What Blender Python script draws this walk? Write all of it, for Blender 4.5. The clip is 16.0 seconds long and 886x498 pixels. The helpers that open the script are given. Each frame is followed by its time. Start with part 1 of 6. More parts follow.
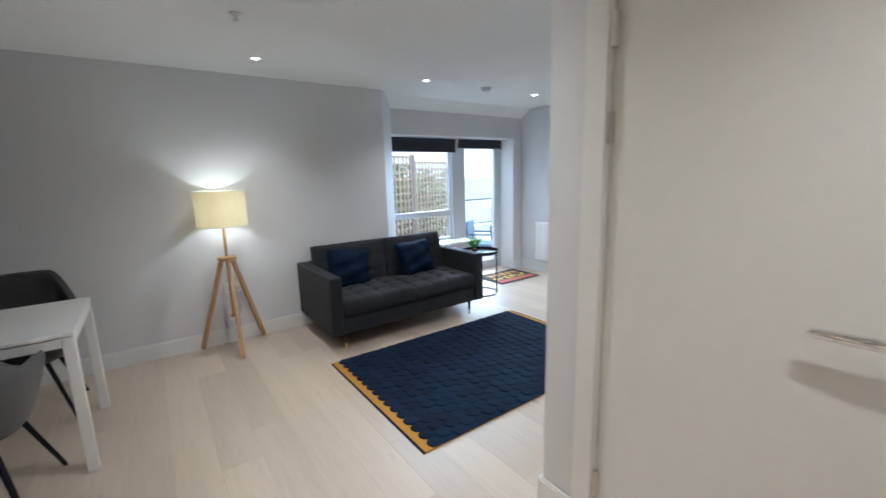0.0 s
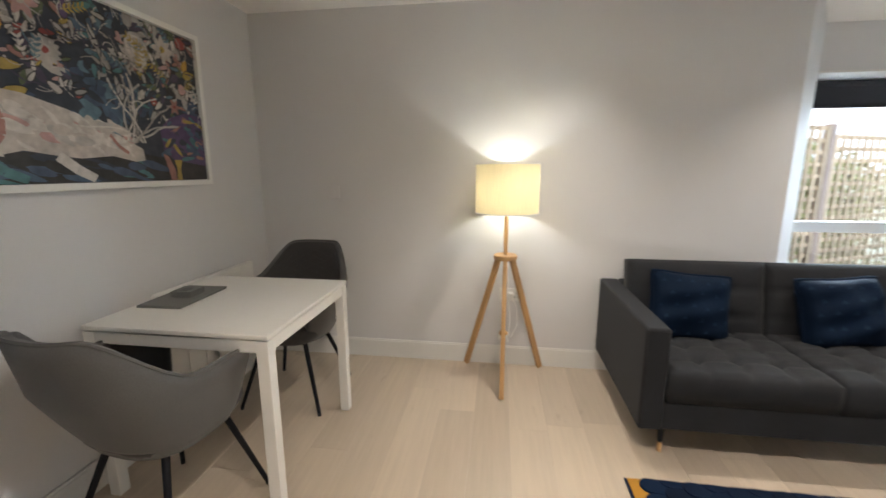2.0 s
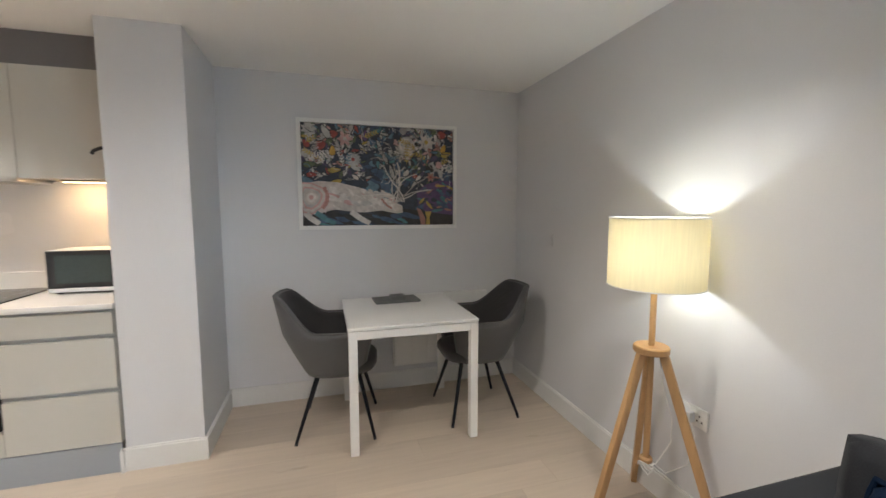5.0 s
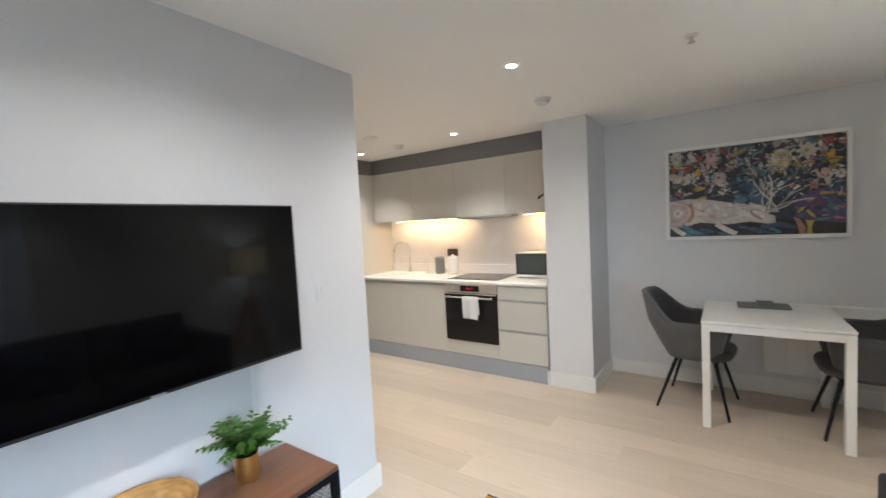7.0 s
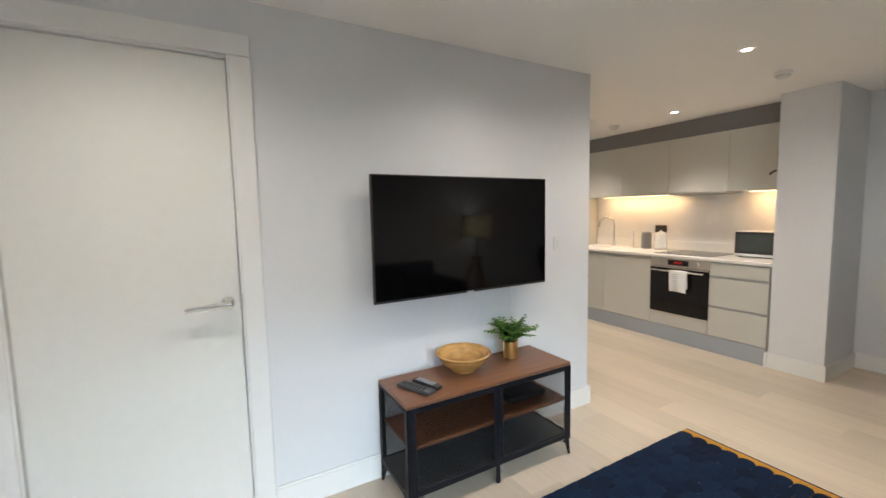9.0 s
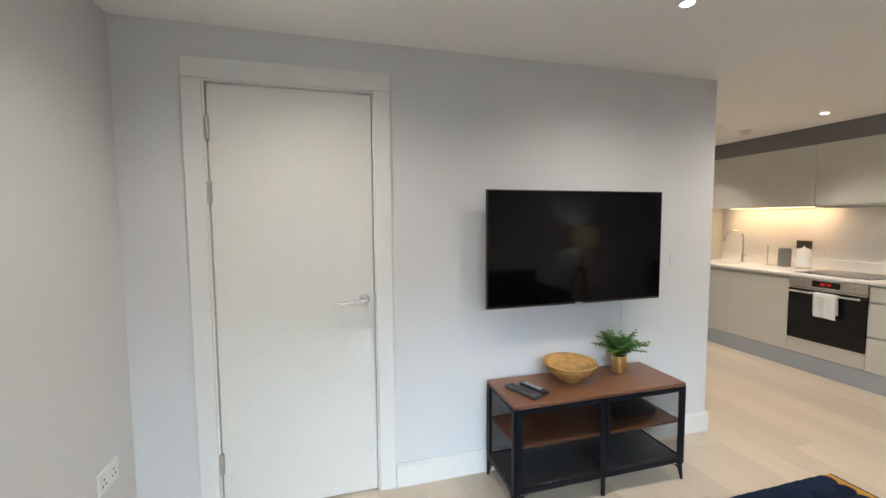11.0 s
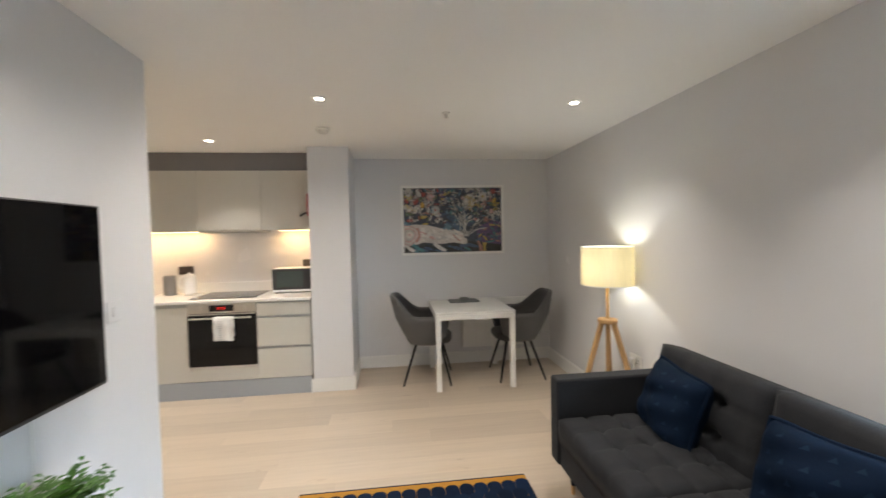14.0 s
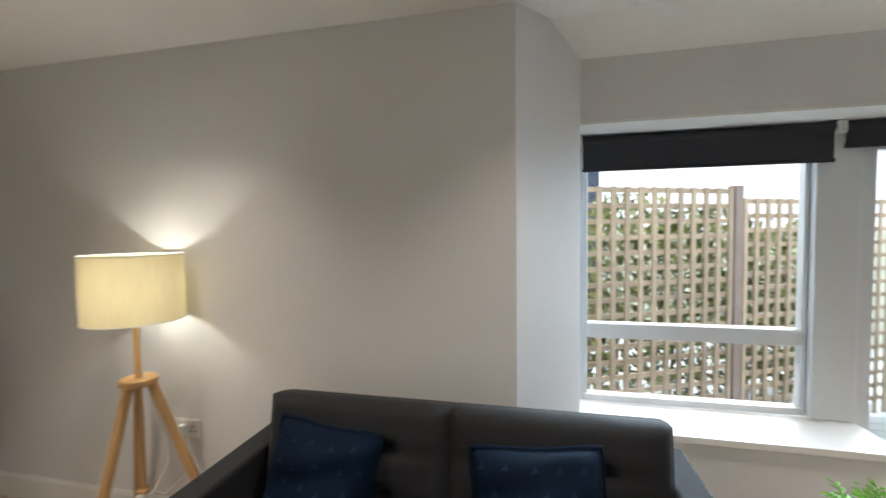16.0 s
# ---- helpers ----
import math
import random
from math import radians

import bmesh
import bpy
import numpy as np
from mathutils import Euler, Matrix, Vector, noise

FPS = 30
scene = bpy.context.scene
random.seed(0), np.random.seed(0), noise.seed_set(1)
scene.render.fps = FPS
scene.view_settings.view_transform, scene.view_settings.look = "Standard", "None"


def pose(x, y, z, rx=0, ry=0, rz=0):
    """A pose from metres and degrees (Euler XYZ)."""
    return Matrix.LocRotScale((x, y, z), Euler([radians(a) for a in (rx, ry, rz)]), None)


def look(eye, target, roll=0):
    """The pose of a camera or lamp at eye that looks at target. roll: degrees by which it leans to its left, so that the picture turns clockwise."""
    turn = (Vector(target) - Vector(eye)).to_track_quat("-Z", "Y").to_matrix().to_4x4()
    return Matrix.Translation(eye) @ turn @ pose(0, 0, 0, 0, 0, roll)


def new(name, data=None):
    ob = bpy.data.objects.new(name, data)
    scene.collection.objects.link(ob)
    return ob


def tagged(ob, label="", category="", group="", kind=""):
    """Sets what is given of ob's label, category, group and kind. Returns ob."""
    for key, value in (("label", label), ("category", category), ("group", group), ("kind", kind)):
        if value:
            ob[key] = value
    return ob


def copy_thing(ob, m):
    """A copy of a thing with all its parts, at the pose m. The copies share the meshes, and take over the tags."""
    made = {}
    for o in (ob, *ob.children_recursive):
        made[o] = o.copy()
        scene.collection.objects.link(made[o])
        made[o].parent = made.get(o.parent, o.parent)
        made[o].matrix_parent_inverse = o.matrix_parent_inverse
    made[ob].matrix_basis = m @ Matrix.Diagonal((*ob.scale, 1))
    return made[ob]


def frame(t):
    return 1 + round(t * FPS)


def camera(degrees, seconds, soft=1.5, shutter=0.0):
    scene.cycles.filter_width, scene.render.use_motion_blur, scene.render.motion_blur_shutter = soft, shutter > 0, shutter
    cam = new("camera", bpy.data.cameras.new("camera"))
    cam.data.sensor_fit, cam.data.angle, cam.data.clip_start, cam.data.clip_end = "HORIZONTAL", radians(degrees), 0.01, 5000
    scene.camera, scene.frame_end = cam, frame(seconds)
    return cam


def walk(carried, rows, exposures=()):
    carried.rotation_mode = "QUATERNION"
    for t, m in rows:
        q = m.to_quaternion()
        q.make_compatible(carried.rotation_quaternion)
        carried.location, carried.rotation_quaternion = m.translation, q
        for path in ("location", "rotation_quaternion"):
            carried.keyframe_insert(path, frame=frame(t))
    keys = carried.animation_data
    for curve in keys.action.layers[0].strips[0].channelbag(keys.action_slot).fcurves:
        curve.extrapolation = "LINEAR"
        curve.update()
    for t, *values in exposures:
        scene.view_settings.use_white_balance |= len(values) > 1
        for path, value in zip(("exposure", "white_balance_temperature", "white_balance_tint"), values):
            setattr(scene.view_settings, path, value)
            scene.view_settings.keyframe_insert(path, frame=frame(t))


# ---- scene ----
cam = camera(94.9, 16.0, 1.5, 0.3)
PATH = [
    (0, (-0.099, 0.18, 1.418), (1.048, 1.778, 1.058), -1.6),
    (0.5, (-0.091, 0.541, 1.378), (0.774, 2.313, 1.045), -1.2),
    (1, (-0.034, 0.85, 1.394), (0.56, 2.723, 1.017), -0.6),
    (1.5, (0.196, 1.156, 1.353), (0.382, 3.111, 0.977), -0.4),
    (2, (0.333, 1.458, 1.299), (0.062, 3.403, 0.922), -0.1),
    (2.5, (0.466, 1.689, 1.308), (-0.333, 3.491, 0.971), -0.9),
    (3, (0.749, 1.883, 1.366), (-0.456, 3.458, 1.101), -1.0),
    (5.5, (1.948, 2.694, 1.372), (-0.033, 2.892, 1.184), -0.6),
    (6, (2.2, 2.74, 1.406), (0.224, 2.476, 1.236), -1.6),
    (6.5, (2.502, 2.74, 1.438), (0.66, 1.975, 1.289), -2.6),
    (7, (2.717, 2.833, 1.457), (1.076, 1.695, 1.342), -3.0),
    (7.5, (2.923, 2.878, 1.443), (1.446, 1.534, 1.34), -3.1),
    (8, (3.208, 2.926, 1.409), (1.866, 1.451, 1.261), -2.8),
    (8.5, (3.326, 3.001, 1.388), (2.102, 1.432, 1.194), -2.0),
    (9, (3.402, 3.158, 1.39), (2.423, 1.423, 1.209), -1.2),
    (9.5, (3.479, 3.34, 1.42), (2.733, 1.493, 1.242), -0.6),
    (10.75, (3.524, 3.279, 1.420), (2.986, 1.359, 1.278), -0.4),
    (12, (3.569, 3.217, 1.42), (2.716, 1.411, 1.315), -0.3),
    (12.5, (3.547, 2.962, 1.433), (2.223, 1.466, 1.337), -0.7),
    (13, (3.481, 2.719, 1.423), (1.753, 1.717, 1.34), -1.0),
    (13.5, (3.337, 2.531, 1.444), (1.378, 2.137, 1.368), -1.3),
    (14, (3.211, 2.336, 1.452), (1.226, 2.576, 1.381), -1.2),
    (14.5, (2.991, 2.279, 1.439), (1.167, 3.099, 1.378), -1.1),
    (15, (2.667, 2.286, 1.433), (1.181, 3.622, 1.362), -0.8),
    (15.5, (2.331, 2.316, 1.433), (1.308, 4.032, 1.351), -0.7),
    (16, (2.057, 2.489, 1.421), (1.62, 4.438, 1.334), -0.7),
]
EXPOSURES = [(0.0, 1.11, 5650, 8), (0.5, 1.01, 6000, 9), (1.0, 1.13, 6150, 10), (1.5, 1.33, 6550, 11), (2.0, 1.52, 6750, 11), (3.0, 1.65, 6450, 11), (5.5, 1.36, 6250, 11), (6.5, 1.41, 6150, 10), (7.5, 1.45, 6150, 10), (8.5, 1.26, 6550, 10), (9.5, 1.2, 6750, 10), (12.5, 1.11, 6650, 10), (13.0, 1.39, 6650, 11), (14.0, 1.39, 6650, 11), (15.0, 1.19, 7050, 11), (15.5, 1.16, 6850, 11), (16.0, 0.96, 6950, 11)]
walk(cam, [(t, look(eye, target, roll)) for t, eye, target, roll in PATH], EXPOSURES)

# ---- world, sun and lamps ----
sky_world = bpy.data.worlds.new("overcast_sky")
scene.world = sky_world
sky_world.use_nodes = True
wn = sky_world.node_tree
wbg = wn.nodes["Background"]
wsky = wn.nodes.new("ShaderNodeTexSky")
wsky.sky_type = "NISHITA"
wsky.sun_disc = False
wsky.sun_elevation, wsky.sun_rotation = radians(42), radians(-60)
wsky.air_density, wsky.dust_density = 1.0, 5.0
wmix = wn.nodes.new("ShaderNodeMixRGB")
wmix.inputs[0].default_value = 0.75
wmix.inputs[2].default_value = (7.0, 8.2, 9.8, 1)
wn.links.new(wsky.outputs[0], wmix.inputs[1])
wn.links.new(wmix.outputs[0], wbg.inputs[0])
wbg.inputs[1].default_value = 0.15

sun = new("sun", bpy.data.lights.new("sun", "SUN"))
sun.data.energy, sun.data.angle, sun.data.color = 0.8, radians(15), (1.0, 0.97, 0.93)
sun.matrix_world = look((0, 0, 10), (-3.2, -4.5, 3.0))

SPOT_WHITE, STRIP_WARM = (1.0, 0.93, 0.85), (1.0, 0.62, 0.32)


def lamp(name, kind, place, energy, colour, **more):
    ob = new(name, bpy.data.lights.new(name, kind))
    ob.data.energy, ob.data.color = energy, colour
    ob.location = place
    if kind == "SPOT":
        ob.data.spot_size, ob.data.spot_blend = radians(more["cone"]), 1.0
        ob.data.shadow_soft_size = 0.03
    if kind == "POINT":
        ob.data.shadow_soft_size = more["radius"]
    if kind == "AREA":
        ob.data.shape, ob.data.size, ob.data.size_y = "RECTANGLE", more["size"], more["size_y"]
        if "target" in more:
            ob.matrix_world = look(place, more["target"])
    return ob


CEIL = 2.29
SPOTS = [(0.66, 1.91), (0.67, 3.52), (2.15, 3.51), (3.65, 3.52), (2.115, 1.90), (3.60, 1.90), (-0.47, 0.81), (-0.52, -0.44), (0.50, 0.05)]
for sx, sy in SPOTS:
    lamp("downlight_beam", "SPOT", (sx, sy, CEIL - 0.012), 39.0 if (sx, sy) == SPOTS[0] else 27.0 if sx < 0 else 20.0 if sx > 2 and sy < 2 else 22.0, SPOT_WHITE, cone=164 if (sx, sy) == SPOTS[0] else 150 if sx > 2 and sy < 2 else 98 if sx < 0 else 136 if sy < 1 else 106)
# broad stand-ins for the bright sky beyond the terrace
lamp("sky_through_window", "AREA", (4.5, 9.5, 3.5), 560.0, (0.62, 0.82, 1.0), size=6.0, size_y=1.6, target=(3.2, 4.7, 1.1))
lamp("sky_through_window", "AREA", (9.0, 7.6, 1.65), 180.0, (0.62, 0.82, 1.0), size=2.4, size_y=2.7, target=(3.2, 4.7, 1.3))
LAMP_X, LAMP_Y = 0.375, 3.90
lamp("floor_lamp_bulb", "POINT", (LAMP_X, LAMP_Y, 1.185), 1.95, (0.88, 0.95, 1.0), radius=0.022)
lamp("strip_glow", "AREA", (-1.18, -0.04, 1.522), 1.35, STRIP_WARM, size=0.04, size_y=1.0)
lamp("strip_glow", "AREA", (-1.18, 1.35, 1.522), 0.55, STRIP_WARM, size=0.04, size_y=0.38)


# ---- materials ----
def material(name, colour, rough=0.5, metal=0.0, grain=60.0, vary=0.06, bump=0.0, spec=0.5, stretch=(1, 1, 1), stain=2.0, random_vary=0.0, island_vary=0.0, coat=0.0, sheen=0.0):
    m = bpy.data.materials.new(name)
    m.use_nodes = True
    nt = m.node_tree
    b = nt.nodes["Principled BSDF"]
    b.inputs["Roughness"].default_value, b.inputs["Metallic"].default_value = rough, metal
    b.inputs["Specular IOR Level"].default_value = spec
    b.inputs["Coat Weight"].default_value = coat
    b.inputs["Sheen Weight"].default_value = sheen
    tc = nt.nodes.new("ShaderNodeTexCoord")
    mp = nt.nodes.new("ShaderNodeMapping")
    mp.inputs["Scale"].default_value = stretch
    nt.links.new(tc.outputs["Object"], mp.inputs[0])
    fine, broad = nt.nodes.new("ShaderNodeTexNoise"), nt.nodes.new("ShaderNodeTexNoise")
    fine.inputs["Scale"].default_value, fine.inputs["Detail"].default_value = grain, 4
    broad.inputs["Scale"].default_value, broad.inputs["Detail"].default_value = stain, 3
    for n in (fine, broad):
        nt.links.new(mp.outputs[0], n.inputs["Vector"])
    add = nt.nodes.new("ShaderNodeMath")
    add.operation = "ADD"
    nt.links.new(fine.outputs[0], add.inputs[0])
    nt.links.new(broad.outputs[0], add.inputs[1])
    rng = nt.nodes.new("ShaderNodeMapRange")
    rng.inputs[1].default_value, rng.inputs[2].default_value = 0.6, 1.4
    rng.inputs[3].default_value, rng.inputs[4].default_value = 1 - vary, 1 + vary
    nt.links.new(add.outputs[0], rng.inputs[0])
    last = rng.outputs[0]
    if random_vary:
        info = nt.nodes.new("ShaderNodeObjectInfo")
        r2 = nt.nodes.new("ShaderNodeMapRange")
        r2.inputs[3].default_value, r2.inputs[4].default_value = 1 - random_vary, 1 + random_vary
        nt.links.new(info.outputs["Random"], r2.inputs[0])
        mul = nt.nodes.new("ShaderNodeMath")
        mul.operation = "MULTIPLY"
        nt.links.new(last, mul.inputs[0])
        nt.links.new(r2.outputs[0], mul.inputs[1])
        last = mul.outputs[0]
    if island_vary:
        geo = nt.nodes.new("ShaderNodeNewGeometry")
        r3 = nt.nodes.new("ShaderNodeMapRange")
        r3.inputs[3].default_value, r3.inputs[4].default_value = 1 - island_vary, 1 + island_vary
        nt.links.new(geo.outputs["Random Per Island"], r3.inputs[0])
        mul2 = nt.nodes.new("ShaderNodeMath")
        mul2.operation = "MULTIPLY"
        nt.links.new(last, mul2.inputs[0])
        nt.links.new(r3.outputs[0], mul2.inputs[1])
        last = mul2.outputs[0]
    sc = nt.nodes.new("ShaderNodeVectorMath")
    sc.operation = "SCALE"
    sc.inputs[0].default_value = colour
    nt.links.new(last, sc.inputs["Scale"])
    nt.links.new(sc.outputs[0], b.inputs["Base Color"])
    rr = nt.nodes.new("ShaderNodeMapRange")
    rr.inputs[3].default_value, rr.inputs[4].default_value = max(0.02, rough - 0.06), min(1, rough + 0.06)
    nt.links.new(broad.outputs[0], rr.inputs[0])
    nt.links.new(rr.outputs[0], b.inputs["Roughness"])
    if bump:
        bp = nt.nodes.new("ShaderNodeBump")
        bp.inputs["Strength"].default_value, bp.inputs["Distance"].default_value = bump, 0.002
        nt.links.new(fine.outputs[0], bp.inputs["Height"])
        nt.links.new(bp.outputs[0], b.inputs["Normal"])
    return m


def glow(name, colour, strength):
    m = bpy.data.materials.new(name)
    m.use_nodes = True
    b = m.node_tree.nodes["Principled BSDF"]
    b.inputs["Base Color"].default_value = (*colour, 1)
    b.inputs["Emission Color"].default_value = (*colour, 1)
    b.inputs["Emission Strength"].default_value = strength
    return m


def clear_glass(name, tint=(1, 1, 1), rough=0.0):
    m = bpy.data.materials.new(name)
    m.use_nodes = True
    b = m.node_tree.nodes["Principled BSDF"]
    b.inputs["Base Color"].default_value = (*tint, 1)
    b.inputs["Transmission Weight"].default_value = 1
    b.inputs["Roughness"].default_value = rough
    b.inputs["IOR"].default_value = 1.45
    return m


def shade_cloth(name, colour):
    m = bpy.data.materials.new(name)
    m.use_nodes = True
    nt = m.node_tree
    nt.nodes.remove(nt.nodes["Principled BSDF"])
    d, t, mx = nt.nodes.new("ShaderNodeBsdfDiffuse"), nt.nodes.new("ShaderNodeBsdfTranslucent"), nt.nodes.new("ShaderNodeMixShader")
    w = nt.nodes.new("ShaderNodeTexNoise")
    w.inputs["Scale"].default_value = 8
    tc, mp = nt.nodes.new("ShaderNodeTexCoord"), nt.nodes.new("ShaderNodeMapping")
    mp.inputs["Scale"].default_value = (14, 14, 1)
    nt.links.new(tc.outputs["Object"], mp.inputs[0])
    nt.links.new(mp.outputs[0], w.inputs["Vector"])
    ramp = nt.nodes.new("ShaderNodeMapRange")
    ramp.inputs[3].default_value, ramp.inputs[4].default_value = 0.9, 1.08
    nt.links.new(w.outputs[0], ramp.inputs[0])
    for s in (d, t):
        v = nt.nodes.new("ShaderNodeVectorMath")
        v.operation = "SCALE"
        v.inputs[0].default_value = colour if s is d else (0.92, 0.76, 0.44)
        nt.links.new(ramp.outputs[0], v.inputs["Scale"])
        nt.links.new(v.outputs[0], s.inputs[0])
    mx.inputs[0].default_value = 0.14
    nt.links.new(d.outputs[0], mx.inputs[1])
    nt.links.new(t.outputs[0], mx.inputs[2])
    nt.links.new(mx.outputs[0], nt.nodes["Material Output"].inputs[0])
    return m


M_WALL = material("grey_wall_paint", (0.68, 0.68, 0.69), 0.75, grain=180, vary=0.025, bump=0.08, stain=0.8)
M_CEIL = material("white_ceiling_paint", (0.89, 0.885, 0.865), 0.8, grain=160, vary=0.02, bump=0.06, stain=0.7)
M_TRIM = material("white_satin_trim", (0.76, 0.755, 0.735), 0.5, grain=40, vary=0.02, stain=3)
M_DOOR = material("white_satin_door", (0.74, 0.73, 0.69), 0.55, grain=25, vary=0.025, bump=0.02, stain=1.5)
M_FLOOR = material("pale_oak_plank", (0.51, 0.425, 0.335), 0.36, grain=5, vary=0.085, bump=0.08, stretch=(9, 0.6, 9), stain=1.1, random_vary=0.10)
kn = M_FLOOR.node_tree
k_base = kn.nodes["Principled BSDF"].inputs["Base Color"]
k_src = k_base.links[0].from_socket
k_geo, k_map, k_noise, k_ramp, k_mix = (kn.nodes.new(n) for n in ("ShaderNodeNewGeometry", "ShaderNodeMapping", "ShaderNodeTexNoise", "ShaderNodeMapRange", "ShaderNodeMixRGB"))
k_map.inputs["Scale"].default_value = (6.0, 2.2, 1.0)
k_noise.inputs["Scale"].default_value, k_noise.inputs["Detail"].default_value = 1.6, 5
k_ramp.inputs[1].default_value, k_ramp.inputs[2].default_value = 0.66, 0.78
k_ramp.inputs[3].default_value, k_ramp.inputs[4].default_value = 0.0, 0.55
k_mix.inputs[2].default_value = (0.25, 0.19, 0.14, 1)
kn.links.new(k_geo.outputs["Position"], k_map.inputs[0])
kn.links.new(k_map.outputs[0], k_noise.inputs["Vector"])
kn.links.new(k_noise.outputs[0], k_ramp.inputs[0])
kn.links.new(k_ramp.outputs[0], k_mix.inputs[0])
kn.links.new(k_src, k_mix.inputs[1])
kn.links.new(k_mix.outputs[0], k_base)
M_JOINT = material("dark_plank_joint", (0.43, 0.355, 0.28), 0.8)
M_CAB = material("pale_grey_green_cabinet", (0.55, 0.53, 0.475), 0.5, grain=30, vary=0.01, stain=0.5, spec=0.3)
M_PLINTH = material("grey_plinth", (0.33, 0.35, 0.375), 0.45, vary=0.03)
M_GROOVE = material("dark_groove", (0.42, 0.42, 0.40), 0.6)
M_BULK = material("dark_grey_bulkhead", (0.20, 0.19, 0.19), 0.7, vary=0.04, stain=1)
M_WORKTOP = material("white_worktop", (0.78, 0.76, 0.72), 0.25, grain=120, vary=0.02)
M_SPLASH = material("white_splashback", (0.74, 0.72, 0.70), 0.25, grain=20, vary=0.015)
M_STEEL = material("brushed_steel", (0.62, 0.60, 0.57), 0.3, 1.0, grain=80, vary=0.05, stretch=(1, 0.05, 1))
M_CHROME = material("chrome", (0.78, 0.78, 0.78), 0.12, 1.0, vary=0.02)
M_BLACKGLASS = material("black_glass", (0.006, 0.006, 0.007), 0.07, vary=0.02, spec=0.35)
M_SCREEN = material("dark_screen", (0.0025, 0.0025, 0.003), 0.035, vary=0.02, spec=0.30)
M_BLACK = material("black_plastic", (0.02, 0.02, 0.022), 0.42, vary=0.1)
M_BLACKMETAL = material("black_powder_coated_steel", (0.0065, 0.0072, 0.0105), 0.5, 0.0, grain=200, vary=0.15, bump=0.1, spec=0.22)
M_TRAY = material("dark_grey_steel_sheet", (0.09, 0.092, 0.095), 0.4, 0.0, grain=120, vary=0.15, spec=0.5)
M_WALNUT = material("brown_wood_veneer", (0.19, 0.082, 0.042), 0.33, grain=7, vary=0.22, bump=0.06, stretch=(0.7, 9, 9), stain=2.5)
M_SOFA = material("charcoal_woven_fabric", (0.022, 0.0235, 0.027), 0.8, grain=260, vary=0.3, bump=0.5, stain=4, spec=0.2, sheen=0.04)
M_PILLOW = material("navy_velvet", (0.0032, 0.0105, 0.027), 0.8, grain=260, vary=0.25, bump=0.3, stain=6, spec=0.1)
M_PILLOWMARK = material("pale_blue_print", (0.011, 0.024, 0.050), 0.9, spec=0.1)
M_RUG = material("navy_wool_pile", (0.0038, 0.0115, 0.031), 0.95, grain=230, random_vary=0.35, vary=0.45, bump=0.5, stain=5, spec=0.12, sheen=0.03)
M_MUSTARD = material("mustard_wool", (0.42, 0.20, 0.022), 0.95, grain=200, vary=0.2, bump=0.4)
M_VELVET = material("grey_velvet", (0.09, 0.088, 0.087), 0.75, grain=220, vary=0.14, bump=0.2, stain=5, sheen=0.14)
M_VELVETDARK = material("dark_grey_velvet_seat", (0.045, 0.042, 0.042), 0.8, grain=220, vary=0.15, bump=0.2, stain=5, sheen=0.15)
M_TABLE = material("white_lacquer", (0.80, 0.79, 0.76), 0.33, grain=50, vary=0.015)
M_BEECH = material("light_beech_wood", (0.55, 0.33, 0.15), 0.45, grain=8, vary=0.12, bump=0.05, stretch=(9, 9, 0.8), stain=3)
M_SHADE = shade_cloth("cream_shade_cloth", (0.86, 0.78, 0.53))
M_WHITE = material("white_plastic", (0.82, 0.82, 0.80), 0.35, vary=0.01)
M_OFFWHITE = material("warm_white_plastic", (0.70, 0.69, 0.66), 0.45, vary=0.01)
M_SWITCH = material("pale_grey_switch_plate", (0.67, 0.67, 0.68), 0.6, vary=0.01)
M_BLIND = material("charcoal_blind_fabric", (0.030, 0.031, 0.040), 0.85, grain=300, vary=0.15, bump=0.2)
M_PVC = material("white_pvc", (0.66, 0.69, 0.72), 0.4, vary=0.01)
M_GLASS = clear_glass("window_glass")
M_SPOTLIT = glow("lit_downlight", (1.0, 0.93, 0.82), 14.0)
M_STRIP = glow("lit_led_strip", (1.0, 0.72, 0.36), 5.0)
M_DIGIT = glow("red_digits", (1.0, 0.03, 0.02), 0.5)
M_BOWL = material("carved_golden_wood", (0.44, 0.24, 0.075), 0.22, grain=10, vary=0.4, bump=0.1, stretch=(2, 2, 8), stain=6)
M_BRASS = material("brushed_brass", (0.86, 0.66, 0.28), 0.3, 1.0, grain=60, vary=0.06)
M_LEAF = material("fern_leaf", (0.05, 0.15, 0.012), 0.5, grain=30, vary=0.3, random_vary=0.2)
M_LEAF2 = material("bright_leaf", (0.16, 0.42, 0.05), 0.5, grain=30, vary=0.3)
M_NICKEL = material("dark_nickel", (0.20, 0.17, 0.15), 0.25, 1.0, vary=0.05)
M_OVENWINDOW = material("grey_tinted_window", (0.06, 0.077, 0.075), 0.18, vary=0.1, spec=0.4)
M_SILVER = material("silver_plastic", (0.075, 0.077, 0.083), 0.35, 0.3, vary=0.05)
M_SOIL = material("dark_soil", (0.02, 0.014, 0.01), 0.95, grain=90, vary=0.4, bump=0.5)
M_GREYMAT = material("grey_placemat", (0.17, 0.175, 0.17), 0.7, grain=150, vary=0.1, bump=0.15)
M_TOWEL = material("white_cotton", (0.74, 0.73, 0.71), 0.95, grain=240, vary=0.06, bump=0.5)
M_STRIPE = material("grey_stripe", (0.36, 0.36, 0.37), 0.95)
M_RED = material("red_enamel", (0.42, 0.02, 0.02), 0.35)
M_ORANGE = material("orange_print", (0.50, 0.25, 0.07), 0.9, grain=150, vary=0.15)
M_REDMAT = material("coral_red_print", (0.45, 0.11, 0.08), 0.9, grain=150, vary=0.15)
